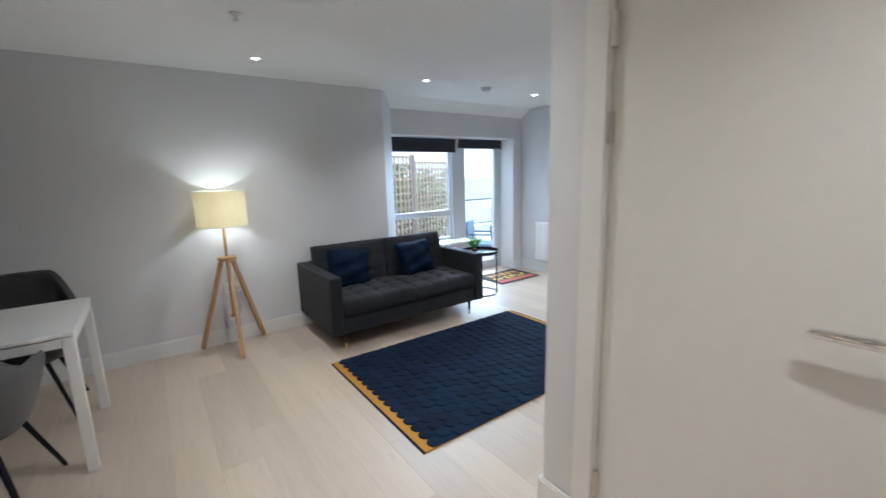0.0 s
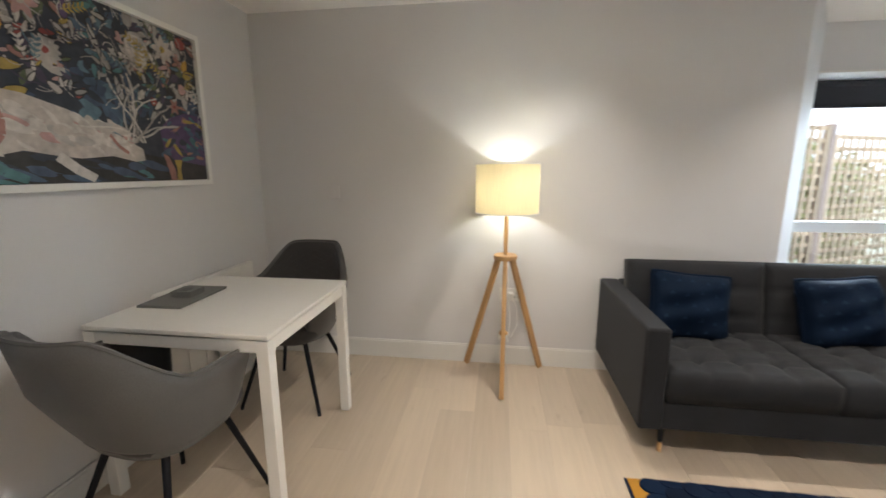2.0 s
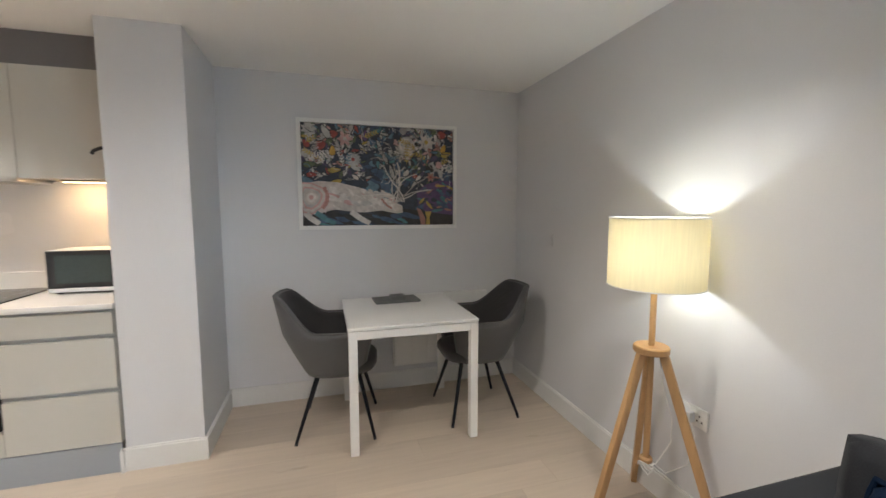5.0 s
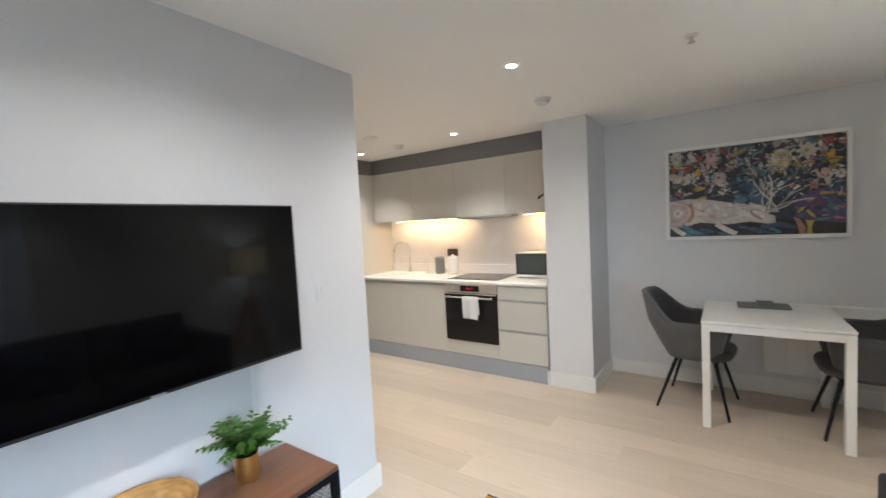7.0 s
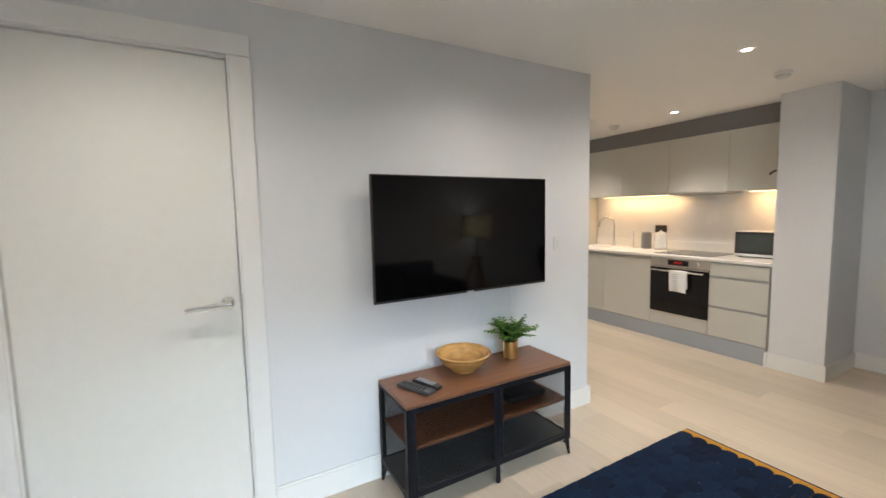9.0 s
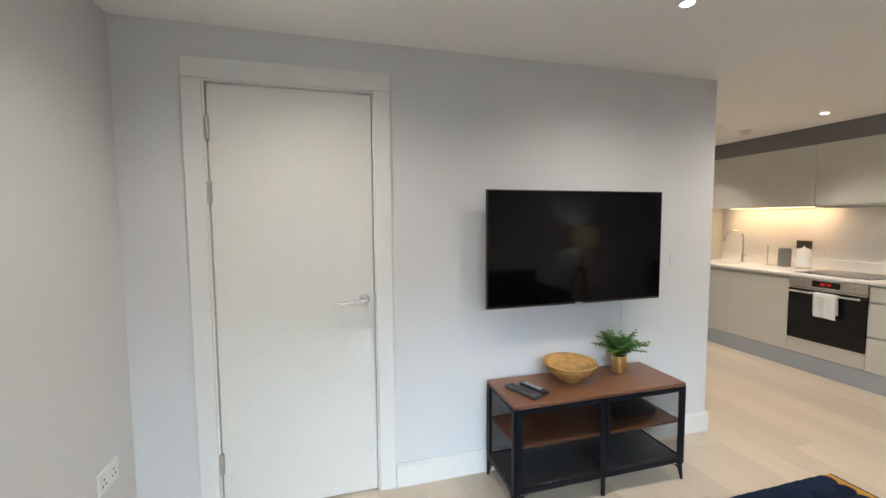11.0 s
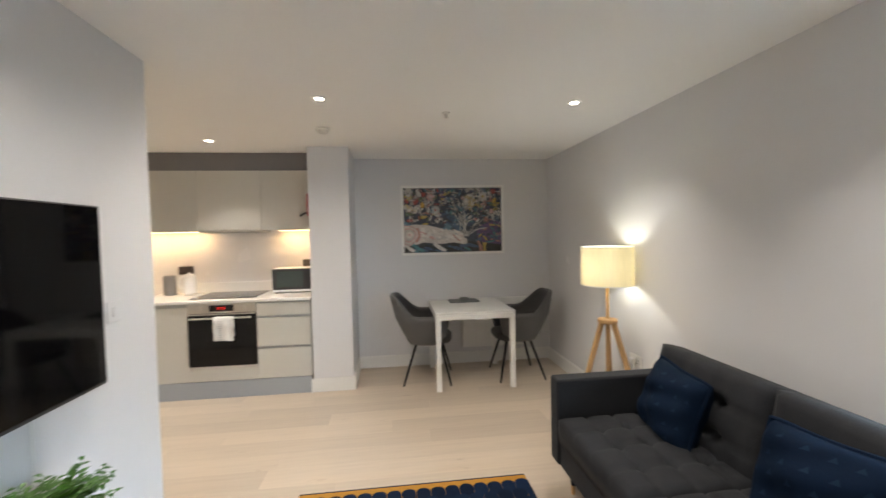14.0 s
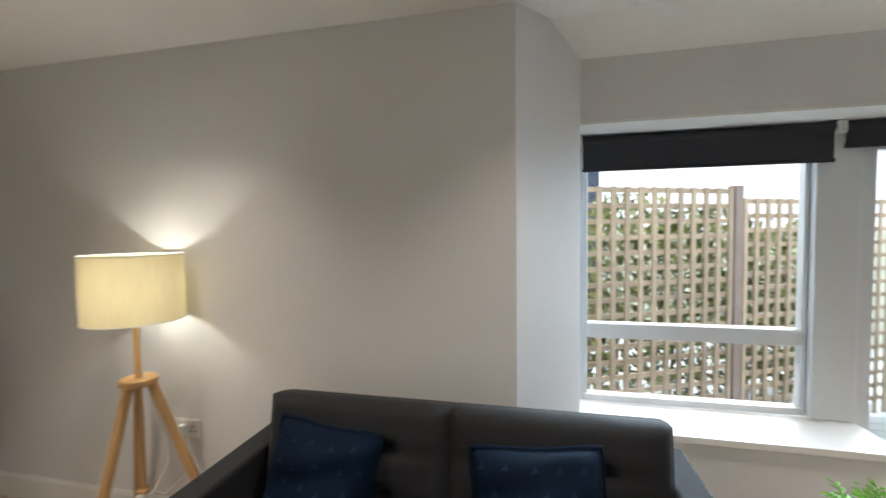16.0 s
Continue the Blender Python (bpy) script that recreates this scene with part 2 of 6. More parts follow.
M_MATBLACK = material("charcoal_coir_mat", (0.03, 0.03, 0.035), 0.95, grain=200, vary=0.3, bump=0.5)
M_MATYELLOW = material("yellow_print", (0.72, 0.46, 0.10), 0.9, grain=150, vary=0.15)
M_TRELLIS = material("weathered_trellis_wood", (0.36, 0.27, 0.18), 0.8, grain=14, vary=0.3, bump=0.3, stretch=(4, 4, 1), random_vary=0.18)
M_POST = material("brown_fence_post", (0.22, 0.16, 0.13), 0.8, grain=12, vary=0.2, bump=0.2)
M_DECK = material("grey_decking", (0.36, 0.36, 0.35), 0.7, grain=8, vary=0.15, bump=0.2, stretch=(1, 8, 1))
# turf paled in its base colour to stand in for bright outdoor haze
M_GRASS = material("haze_paled_turf", (0.36, 0.40, 0.31), 0.95, grain=6, vary=0.25)
M_NAVYCLAD = material("dark_blue_cladding", (0.035, 0.05, 0.085), 0.6, grain=4, vary=0.1)
M_HEDGE = material("hedge_leaf", (0.15, 0.17, 0.045), 0.6, grain=9, vary=0.4, island_vary=0.75)
M_SLATE = material("roof_slate", (0.12, 0.12, 0.13), 0.7, grain=6, vary=0.2)
M_OUTSEAT = material("blue_grey_outdoor_weave", (0.10, 0.15, 0.20), 0.8, grain=90, vary=0.2, bump=0.3)


# ---- mesh helpers ----
def box(bm, x0, y0, z0, x1, y1, z1, bevel=0.0, seg=2):
    r = bmesh.ops.create_cube(bm, size=1.0)
    vs = r["verts"]
    for v in vs:
        v.co = Vector((x0 + (v.co.x + 0.5) * (x1 - x0), y0 + (v.co.y + 0.5) * (y1 - y0), z0 + (v.co.z + 0.5) * (z1 - z0)))
    if bevel:
        es = list({e for v in vs for e in v.link_edges})
        bmesh.ops.bevel(bm, geom=es, offset=bevel, segments=seg, profile=0.5, affect="EDGES")
    return bm


def boxed(x0, y0, z0, x1, y1, z1, bevel=0.0, seg=2):
    return box(bmesh.new(), x0, y0, z0, x1, y1, z1, bevel, seg)


def rod(bm, a, b, r0, r1=None, seg=12):
    r1 = r0 if r1 is None else r1
    a, b = Vector(a), Vector(b)
    q = (b - a).to_track_quat("Z", "Y").to_matrix().to_4x4()
    bmesh.ops.create_cone(bm, cap_ends=True, segments=seg, radius1=r0, radius2=r1, depth=(b - a).length, matrix=Matrix.Translation((a + b) / 2) @ q)
    return bm


def beam(bm, a, b, w, h, bevel=0.0, w2=None, h2=None):
    a, b = Vector(a), Vector(b)
    q = (b - a).to_track_quat("Z", "Y").to_matrix().to_4x4()
    w2, h2 = w if w2 is None else w2, h if h2 is None else h2
    vs = bmesh.ops.create_cube(bm, size=1.0)["verts"]
    length = (b - a).length
    for v in vs:
        top = v.co.z > 0
        v.co = Vector((v.co.x * (w2 if top else w), v.co.y * (h2 if top else h), v.co.z * length))
    if bevel:
        bmesh.ops.bevel(bm, geom=list({e for v in vs for e in v.link_edges}), offset=bevel, segments=2, profile=0.5, affect="EDGES")
        vs = [v for v in bm.verts if v.is_valid]
    return bm, Matrix.Translation((a + b) / 2) @ q


def beamed(a, b, w, h, bevel=0.0, w2=None, h2=None):
    bm, m = beam(bmesh.new(), a, b, w, h, bevel, w2, h2)
    bm.transform(m)
    return bm


def lathe(profile, seg=28, centre=(0, 0)):
    bm = bmesh.new()
    rings = []
    for r, z in profile:
        if r < 1e-5:
            rings.append([bm.verts.new((centre[0], centre[1], z))])
        else:
            rings.append([bm.verts.new((centre[0] + r * math.cos(2 * math.pi * i / seg), centre[1] + r * math.sin(2 * math.pi * i / seg), z)) for i in range(seg)])
    for a, b in zip(rings, rings[1:]):
        for i in range(seg):
            j = (i + 1) % seg
            f = [a[i % len(a)], a[j % len(a)], b[j % len(b)], b[i % len(b)]]
            f = list(dict.fromkeys(f))
            if len(f) > 2:
                bm.faces.new(f)
    bmesh.ops.recalc_face_normals(bm, faces=bm.faces)
    return bm


def tube(bm, points, r, seg=8):
    pts = [Vector(p) for p in points]
    rings = []
    for i, p in enumerate(pts):
        d = (pts[min(i + 1, len(pts) - 1)] - pts[max(i - 1, 0)]).normalized()
        u = d.orthogonal().normalized() if not rings else (prev_u - d * prev_u.dot(d)).normalized()
        prev_u = u
        w = d.cross(u)
        rings.append([bm.verts.new(p + r * (math.cos(2 * math.pi * k / seg) * u + math.sin(2 * math.pi * k / seg) * w)) for k in range(seg)])
    for a, b in zip(rings, rings[1:]):
        for k in range(seg):
            bm.faces.new((a[k], a[(k + 1) % seg], b[(k + 1) % seg], b[k]))
    bm.faces.new(rings[0][::-1])
    bm.faces.new(rings[-1])
    bmesh.ops.recalc_face_normals(bm, faces=bm.faces)
    return bm


def prism(points, z0, z1):
    bm = bmesh.new()
    lo = [bm.verts.new((x, y, z0)) for x, y in points]
    hi = [bm.verts.new((x, y, z1)) for x, y in points]
    bm.faces.new(lo[::-1])
    bm.faces.new(hi)
    n = len(points)
    for i in range(n):
        bm.faces.new((lo[i], lo[(i + 1) % n], hi[(i + 1) % n], hi[i]))
    bmesh.ops.recalc_face_normals(bm, faces=bm.faces)
    return bm


def flat_ok(me, p):
    """True (stay smooth) for narrow facets of round rods, False for the broad faces of boards."""
    ed = sorted((me.vertices[a].co - me.vertices[b].co).length for a, b in p.edge_keys)
    return ed[0] < 0.012


def mesh_object(name, bm, mat, smooth=False):
    me = bpy.data.meshes.new(name)
    bm.to_mesh(me)
    bm.free()
    for m in mat if isinstance(mat, (list, tuple)) else [mat]:
        me.materials.append(m)
    if smooth:
        me.polygons.foreach_set("use_smooth", [True] * len(me.polygons))
        if smooth != "all":
            me.set_sharp_from_angle(angle=radians(38))
            big = sorted(p.area for p in me.polygons)[-1] * 0.08
            for p in me.polygons:
                if p.area > big and max(abs(c) for c in p.normal) > 0.99999 and len(me.polygons) < 400 and len(p.vertices) == 4:
                    p.use_smooth = flat_ok(me, p)
    return new(name, me)


def part(name, bm, mat, parent, label="", smooth=True):
    ob = mesh_object(name, bm, mat, smooth)
    ob.parent = parent
    return tagged(ob, label)


def thing(name, m, label, category, group="", kind=""):
    ob = new(name)
    ob.empty_display_size = 0.1
    ob.matrix_world = m
    return tagged(ob, label, category, group, kind)


def single(name, bm, mat, label, category, group="", kind="", m=None, smooth=True):
    ob = mesh_object(name, bm, mat, smooth)
    if m is not None:
        ob.matrix_world = m
    return tagged(ob, label, category, group, kind)


def setting(name, bm, mat, label, category, smooth=False):
    return single(name, bm, mat, label, category, kind="structure", smooth=smooth)


# ---- structure ----
WEST, NORTH, EAST, SOUTH = -1.30, 4.10, 4.40, 1.197
WIN_Y, HALL_X, BACK_Y = 4.42, 1.13, -1.60
SPLAY_X, WIN_X0, WIN_X1, WIN_TOP, SILL_Z = 1.99, 2.26, 4.24, 1.90, 0.53
DOOR_GAP = 3.47
floor = setting("floor", boxed(WEST - 0.3, BACK_Y - 0.3, -0.12, EAST + 0.3, 4.80, -0.006), M_JOINT, "pale oak plank floor with a soft sheen", "floor")
setting("ceiling", boxed(WEST - 0.3, BACK_Y - 0.3, CEIL, EAST + 0.3, 4.80, CEIL + 0.15), M_CEIL, "flat white painted ceiling", "ceiling")
slope = bmesh.new()
sv = [slope.verts.new(c) for x in (2.05, EAST) for c in ((x, 4.25, CEIL + 0.002), (x, 4.42, 2.175), (x, 4.44, 2.175), (x, 4.44, CEIL + 0.002))]
slope.faces.new(sv[:4]); slope.faces.new(sv[4:][::-1])
for i in range(4):
    slope.faces.new((sv[i], sv[(i + 1) % 4], sv[4 + (i + 1) % 4], sv[4 + i]))
bmesh.ops.recalc_face_normals(slope, faces=slope.faces)
setting("ceiling_slope", slope, M_CEIL, "sloped white ceiling strip above the window", "ceiling")
setting("wall_west", boxed(WEST - 0.15, BACK_Y, 0, WEST, NORTH + 0.15, CEIL), M_WALL, "plain grey painted wall behind the table", "wall")
wn_bm = prism([(WEST, NORTH), (SPLAY_X, NORTH), (WIN_X0, WIN_Y), (WIN_X0, 4.78), (WEST, 4.78)], 0, CEIL)
setting("wall_north", wn_bm, M_WALL, "plain grey painted wall with a splayed end beside the window", "wall")
ww = boxed(WIN_X0, WIN_Y, WIN_TOP, WIN_X1, 4.78, CEIL)
box(ww, WIN_X1, WIN_Y, 0, EAST, 4.78, CEIL)
box(ww, WIN_X0, WIN_Y, 0, DOOR_GAP, 4.78, SILL_Z - 0.03)
setting("wall_window", ww, M_WALL, "grey painted window wall with a deep reveal", "wall")
lining = boxed(WIN_X0, WIN_Y - 0.002, WIN_TOP - 0.012, WIN_X1 - 0.012, 4.69, WIN_TOP)
box(lining, WIN_X1 - 0.012, WIN_Y - 0.002, 0, WIN_X1, 4.69, WIN_TOP)
setting("window_reveal_lining", lining, M_TRIM, "white lining of the window reveal", "trim")
DE0, DE1 = 2.20, 2.97          # leaf of the door in the east wall, along y
we = boxed(EAST, SOUTH - 0.12, 0, EAST + 0.15, DE0 - 0.03, CEIL)
box(we, EAST, DE1 + 0.03, 0, EAST + 0.15, 4.78, CEIL)
box(we, EAST, DE0 - 0.03, 2.09, EAST + 0.15, DE1 + 0.03, CEIL)
setting("wall_east", we, M_WALL, "grey painted wall with an electric radiator", "wall")
DS0, DS1 = 3.315, 4.045        # leaf of the door in the television wall, along x
ws = boxed(HALL_X, SOUTH - 0.12, 0, DS0 - 0.03, SOUTH, CEIL)
box(ws, DS1 + 0.03, SOUTH - 0.12, 0, EAST, SOUTH, CEIL)
box(ws, DS0 - 0.03, SOUTH - 0.12, 2.09, DS1 + 0.03, SOUTH, CEIL)
setting("wall_television", ws, M_WALL, "grey painted wall that carries the television", "wall")
DH0, DH1 = 0.20, 0.95          # leaf of the door beside the kitchen, along y
wh = boxed(HALL_X, BACK_Y, 0, HALL_X + 0.12, DH0 - 0.03, CEIL)
box(wh, HALL_X, DH1 + 0.03, 0, HALL_X + 0.12, SOUTH - 0.12, CEIL)
box(wh, HALL_X, DH0 - 0.03, 2.09, HALL_X + 0.12, DH1 + 0.03, CEIL)
setting("wall_hall", wh, M_WALL, "grey painted wall opposite the kitchen", "wall")
setting("wall_back", boxed(WEST - 0.15, BACK_Y - 0.15, 0, HALL_X + 0.12, BACK_Y, CEIL), M_WALL, "plain wall at the end of the kitchen", "wall")
PX, PY0, PY1 = -0.69, 1.56, 1.93
setting("pillar", boxed(WEST, PY0, 0, PX, PY1, CEIL), M_WALL, "square grey painted pillar between kitchen and table", "pillar")


def skirting(name, runs):
    bm = bmesh.new()
    for x0, y0, x1, y1 in runs:
        box(bm, x0, y0, 0, x1, y1, 0.118)
        inset = 0.005
        if abs(x1 - x0) > abs(y1 - y0):
            box(bm, x0, y0 + inset, 0.118, x1, y1 - inset, 0.128)
        else:
            box(bm, x0 + inset, y0, 0.118, x1 - inset, y1, 0.128)
    return setting(name, bm, M_TRIM, "white painted skirting board", "baseboard")


SK = 0.018
skirting("baseboard_west", [(WEST, PY1 + SK, WEST + SK, NORTH - SK)])
skirting("baseboard_north", [(WEST, NORTH - SK, SPLAY_X, NORTH)])
skirting("baseboard_pillar", [(PX, PY0 - SK, PX + SK, PY1 + SK), (WEST, PY1, PX, PY1 + SK), (-0.66, PY0 - SK, PX, PY0)])
skirting("baseboard_east", [(EAST - SK, DE1 + 0.10, EAST, WIN_Y - SK), (EAST - SK, SOUTH, EAST, DE0 - 0.10), (WIN_X1 + 0.01, WIN_Y - SK, EAST, WIN_Y)])
skirting("baseboard_television", [(HALL_X - SK, SOUTH, DS0 - 0.10, SOUTH + SK), (DS1 + 0.10, SOUTH, EAST - SK, SOUTH + SK)])
skirting("baseboard_hall", [(HALL_X - SK, DH1 + 0.10, HALL_X, SOUTH), (HALL_X - SK, BACK_Y, HALL_X, DH0 - 0.10)])
sp = prism([(SPLAY_X, NORTH), (SPLAY_X + 0.0, NORTH - SK), (WIN_X0 + 0.012, WIN_Y - 0.012), (WIN_X0, WIN_Y)], 0, 0.128)
setting("baseboard_splay", sp, M_TRIM, "white painted skirting board", "baseboard")


def door_set(name, m, width, label, flip, hz=1.02):
    """A closed flush door in its lining: x runs along the wall, y out of it, hinges at x = 0 unless flipped."""
    d = thing(name, m, label, "door", kind="structure")
    ar = bmesh.new()
    for x0, x1 in ((-0.095, -0.012), (width + 0.012, width + 0.095)):
        box(ar, x0, 0.0, 0, x1, 0.018, 2.055, 0.004)
    box(ar, -0.095, 0.0, 2.0555, width + 0.095, 0.018, 2.145, 0.004)
    part("architrave", ar, M_TRIM, d, "white painted door architrave")
    li = boxed(-0.028, -0.12, 0, -0.004, 0.008, 2.068)
    box(li, width + 0.004, -0.12, 0, width + 0.028, 0.008, 2.068)
    box(li, -0.003, -0.12, 2.044, width + 0.003, 0.008, 2.068)
    box(li, -0.003, -0.075, 0, 0.014, -0.05, 2.044)
    box(li, width - 0.014, -0.075, 0, width + 0.003, -0.05, 2.044)
    part("door_lining", li, M_TRIM, d)
    part("door_leaf", boxed(0, -0.048, 0.006, width, -0.004, 2.040, 0.002), M_DOOR, d, "flush satin white door leaf")
    hx = width - 0.050 if not flip else 0.050
    s = -1 if not flip else 1
    ro = lathe([(0, 0.0), (0.0275, 0.0), (0.0275, 0.006), (0.022, 0.013), (0.013, 0.017), (0.012, 0.03), (0, 0.03)], 28)
    ro.transform(Matrix.Translation((hx, -0.0042, hz)) @ Matrix.Rotation(radians(-90), 4, "X"))
    handle = part("door_handle", ro, M_CHROME, d, "chrome lever handle on a round rose")
    lv = rod(bmesh.new(), (hx, 0.02, hz), (hx, 0.058, hz), 0.012, 0.013, 16)
    rod(lv, (hx - s * 0.012, 0.055, hz), (hx + s * 0.05, 0.058, hz - 0.001), 0.0155, 0.0145, 16)
    rod(lv, (hx + s * 0.05, 0.058, hz - 0.001), (hx + s * 0.155, 0.052, hz - 0.006), 0.0145, 0.0105, 16)
    part("lever", lv, M_CHROME, handle)
    hinge_x = width if flip else 0.0
    for z in (1.84, 1.55, 0.27):
        hb = rod(bmesh.new(), (hinge_x, 0.005, z - 0.05), (hinge_x, 0.005, z + 0.05), 0.0105)
        box(hb, hinge_x - 0.002 if flip else hinge_x - 0.017, 0.0085, z - 0.05, hinge_x + 0.017 if flip else hinge_x + 0.002, 0.0105, z + 0.05)
        part("hinge", hb, M_STEEL, d, "steel butt hinge")
    kx = width + 0.006 if not flip else -0.006
    part("strike_plate", boxed(kx - 0.003, 0.007, hz - 0.035, kx + 0.009, 0.0105, hz + 0.035), M_STEEL, d)
    return d


door_set("door_1", pose(DS0, SOUTH, 0), DS1 - DS0, "closed white flush door beside the television", True)
door_set("door_2", pose(EAST, DE0, 0, 0, 0, 90), DE1 - DE0, "closed white flush door in the radiator wall", False)
door_set("door_3", pose(HALL_X, DH0, 0, 0, 0, 90), DH1 - DH0, "closed white flush door opposite the kitchen", True, 1.05)


# ---- window, glazed door and what lies outside ----
def pane(bm_dims, parent):
    ob = part("pane", boxed(*bm_dims), M_GLASS, parent, "clear window pane", smooth=False)
    ob.visible_shadow = False
    return ob


FY0, FY1 = 4.69, 4.755
win = thing("window_1", pose(0, FY0, 0), "white framed window with a low transom", "window", kind="structure")
fr = boxed(WIN_X0, 0, SILL_Z, WIN_X0 + 0.045, 0.065, WIN_TOP, 0.004)
box(fr, WIN_X0 + 0.046, 0.0, SILL_Z, 3.30, 0.065, SILL_Z + 0.035, 0.004)
box(fr, WIN_X0 + 0.046, 0.0, WIN_TOP - 0.09, 3.30, 0.065, WIN_TOP - 0.013, 0.004)
part("window_frame", fr, M_PVC, win, "white plastic window frame")
sash = boxed(WIN_X0 + 0.046, 0.006, SILL_Z + 0.036, WIN_X0 + 0.066, 0.058, WIN_TOP - 0.091, 0.003)
box(sash, 3.278, 0.006, SILL_Z + 0.036, 3.30, 0.058, WIN_TOP - 0.091, 0.003)
part("sash", sash, M_PVC, win)
part("transom", boxed(WIN_X0 + 0.067, -0.004, 0.862, 3.277, 0.06, 0.940, 0.006), M_PVC, win)
part("mullion", boxed(3.302, -0.03, SILL_Z, 3.475, 0.085, WIN_TOP - 0.013, 0.006), M_PVC, win, "broad white mullion between window and door")
pane((WIN_X0 + 0.066, 0.025, SILL_Z + 0.036, 3.279, 0.033, 0.861), win)
pane((WIN_X0 + 0.066, 0.025, 0.941, 3.279, 0.033, WIN_TOP - 0.091), win)
sill = prism([(WIN_X0, FY0 + 0.0), (WIN_X0, WIN_Y), (WIN_X0 - 0.03, WIN_Y - 0.035), (3.40, WIN_Y - 0.045), (3.475, WIN_Y), (3.475, FY0)], SILL_Z - 0.03, SILL_Z - 0.002)
sill.transform(Matrix.Translation((0, -FY0, 0)))
part("window_sill", sill, M_TRIM, win, "deep white window sill")
gd = thing("door_4", pose(0, FY0, 0), "closed white framed glazed terrace door", "door", kind="structure")
df = boxed(3.476, -0.01, 0, 3.50, 0.07, WIN_TOP - 0.013, 0.003)
box(df, 4.195, -0.01, 0, 4.227, 0.07, WIN_TOP - 0.013, 0.003)
box(df, 3.50, -0.01, WIN_TOP - 0.06, 4.195, 0.07, WIN_TOP - 0.013, 0.003)
box(df, 3.50, -0.01, 0, 4.195, 0.07, 0.03, 0.003)
part("door_frame", df, M_PVC, gd)
dl = boxed(3.502, 0.0, 0.032, 3.55, 0.06, WIN_TOP - 0.062, 0.005)
box(dl, 4.105, 0.0, 0.032, 4.193, 0.06, WIN_TOP - 0.062, 0.005)
box(dl, 3.55, 0.0, 0.032, 4.105, 0.06, 0.13, 0.005)
box(dl, 3.55, 0.0, WIN_TOP - 0.14, 4.105, 0.06, WIN_TOP - 0.062, 0.005)
leaf4 = part("door_leaf", dl, M_PVC, gd)
pane((3.549, 0.025, 0.129, 4.106, 0.033, WIN_TOP - 0.139), gd)
part("door_handle", tube(bmesh.new(), [(4.15, 0.0, 1.05), (4.15, -0.04, 1.05), (4.14, -0.05, 1.05), (4.05, -0.05, 1.05)], 0.009), M_CHROME, gd, "chrome lever handle")


def roller_blind(x0, x1, z0, z1, label):
    b = thing("roller_blind", pose((x0 + x1) / 2, 4.64, z0), label, "blind", "roller blinds")
    w = (x1 - x0) / 2
    part("fabric", boxed(-w + 0.012, -0.002, 0.018, w - 0.012, 0.002, z1 - z0 - 0.01), M_BLIND, b)
    part("roll", rod(bmesh.new(), (-w + 0.01, 0.012, z1 - z0 - 0.025), (w - 0.01, 0.012, z1 - z0 - 0.025), 0.023, seg=18), M_BLIND, b)
    part("bottom_bar", boxed(-w + 0.008, -0.006, 0, w - 0.008, 0.006, 0.018, 0.004), M_BLIND, b)
    for s in (-1, 1):
        part("bracket", boxed(s * w - 0.006, -0.02, z1 - z0 - 0.055, s * w + 0.006, 0.045, z1 - z0 - 0.0015, 0.002), M_WHITE, b, "white plastic bracket")
    return b


roller_blind(2.285, 3.365, 1.706, 1.886, "charcoal roller blind rolled up over the window")
roller_blind(3.385, 4.215, 1.765, 1.886, "charcoal roller blind rolled up over the glazed door")

setting("ground", boxed(-120, 4.80, -0.62, 130, 320, -0.52), M_GRASS, "flat green turf outside, paled to suggest bright haze", "ground")
terrace = setting("terrace", boxed(-1.0, 4.79, -0.52, 9.0, 9.4, -0.36), M_JOINT, "grey decked terrace outside the window", "terrace")
deck_bm = boxed(0, 0, 0, 9.9, 0.135, 0.022, 0.003, 1)
deck_me = bpy.data.meshes.new("deck_board")
deck_bm.to_mesh(deck_me); deck_bm.free()
deck_me.materials.append(M_DECK)
for i in range(32):
    o = new("deck_board", deck_me)
    o.parent = terrace
    o.location = (-0.95, 4.81 + 0.142 * i, -0.3595)

FENCE = Matrix.Translation((2.72, 5.82, -0.3375)) @ Matrix.Rotation(radians(25.6), 4, "Z")
fence = thing("trellis_fence", FENCE, "square lattice trellis fence of weathered timber on posts", "fence")
STEPS = [(-2.05, 1.01, 2.08), (1.10, 2.90, 2.0)]
cache = {}
for a, b, h in STEPS:
    n = int((b - a) / 0.118)
    for i in range(n + 1):
        key = ("v", h)
        if key not in cache:
            bmv = boxed(-0.020, -0.031, 0.04, 0.020, -0.0115, h, 0.002, 1)
            cache[key] = bpy.data.meshes.new("upright_slat")
            bmv.to_mesh(cache[key]); bmv.free()
            cache[key].materials.append(M_TRELLIS)
        o = new("upright_slat", cache[key])
        o.parent = fence
        o.location = (a + 0.03 + i * (b - a - 0.06) / n, 0, 0)
    for j in range(int(h / 0.12)):
        key = ("h", a)
        if key not in cache:
            bmv = boxed(a, -0.011, -0.019, b, 0.009, 0.019, 0.002, 1)
            cache[key] = bpy.data.meshes.new("cross_slat")
            bmv.to_mesh(cache[key]); bmv.free()
            cache[key].materials.append(M_TRELLIS)
        o = new("cross_slat", cache[key])
        o.parent = fence
        o.location = (0, 0, h - 0.025 - j * 0.12)
    pb = boxed(b + 0.005, -0.035, 0, b + 0.085, 0.045, h + 0.02, 0.006)
    part("post", pb, M_POST, fence)


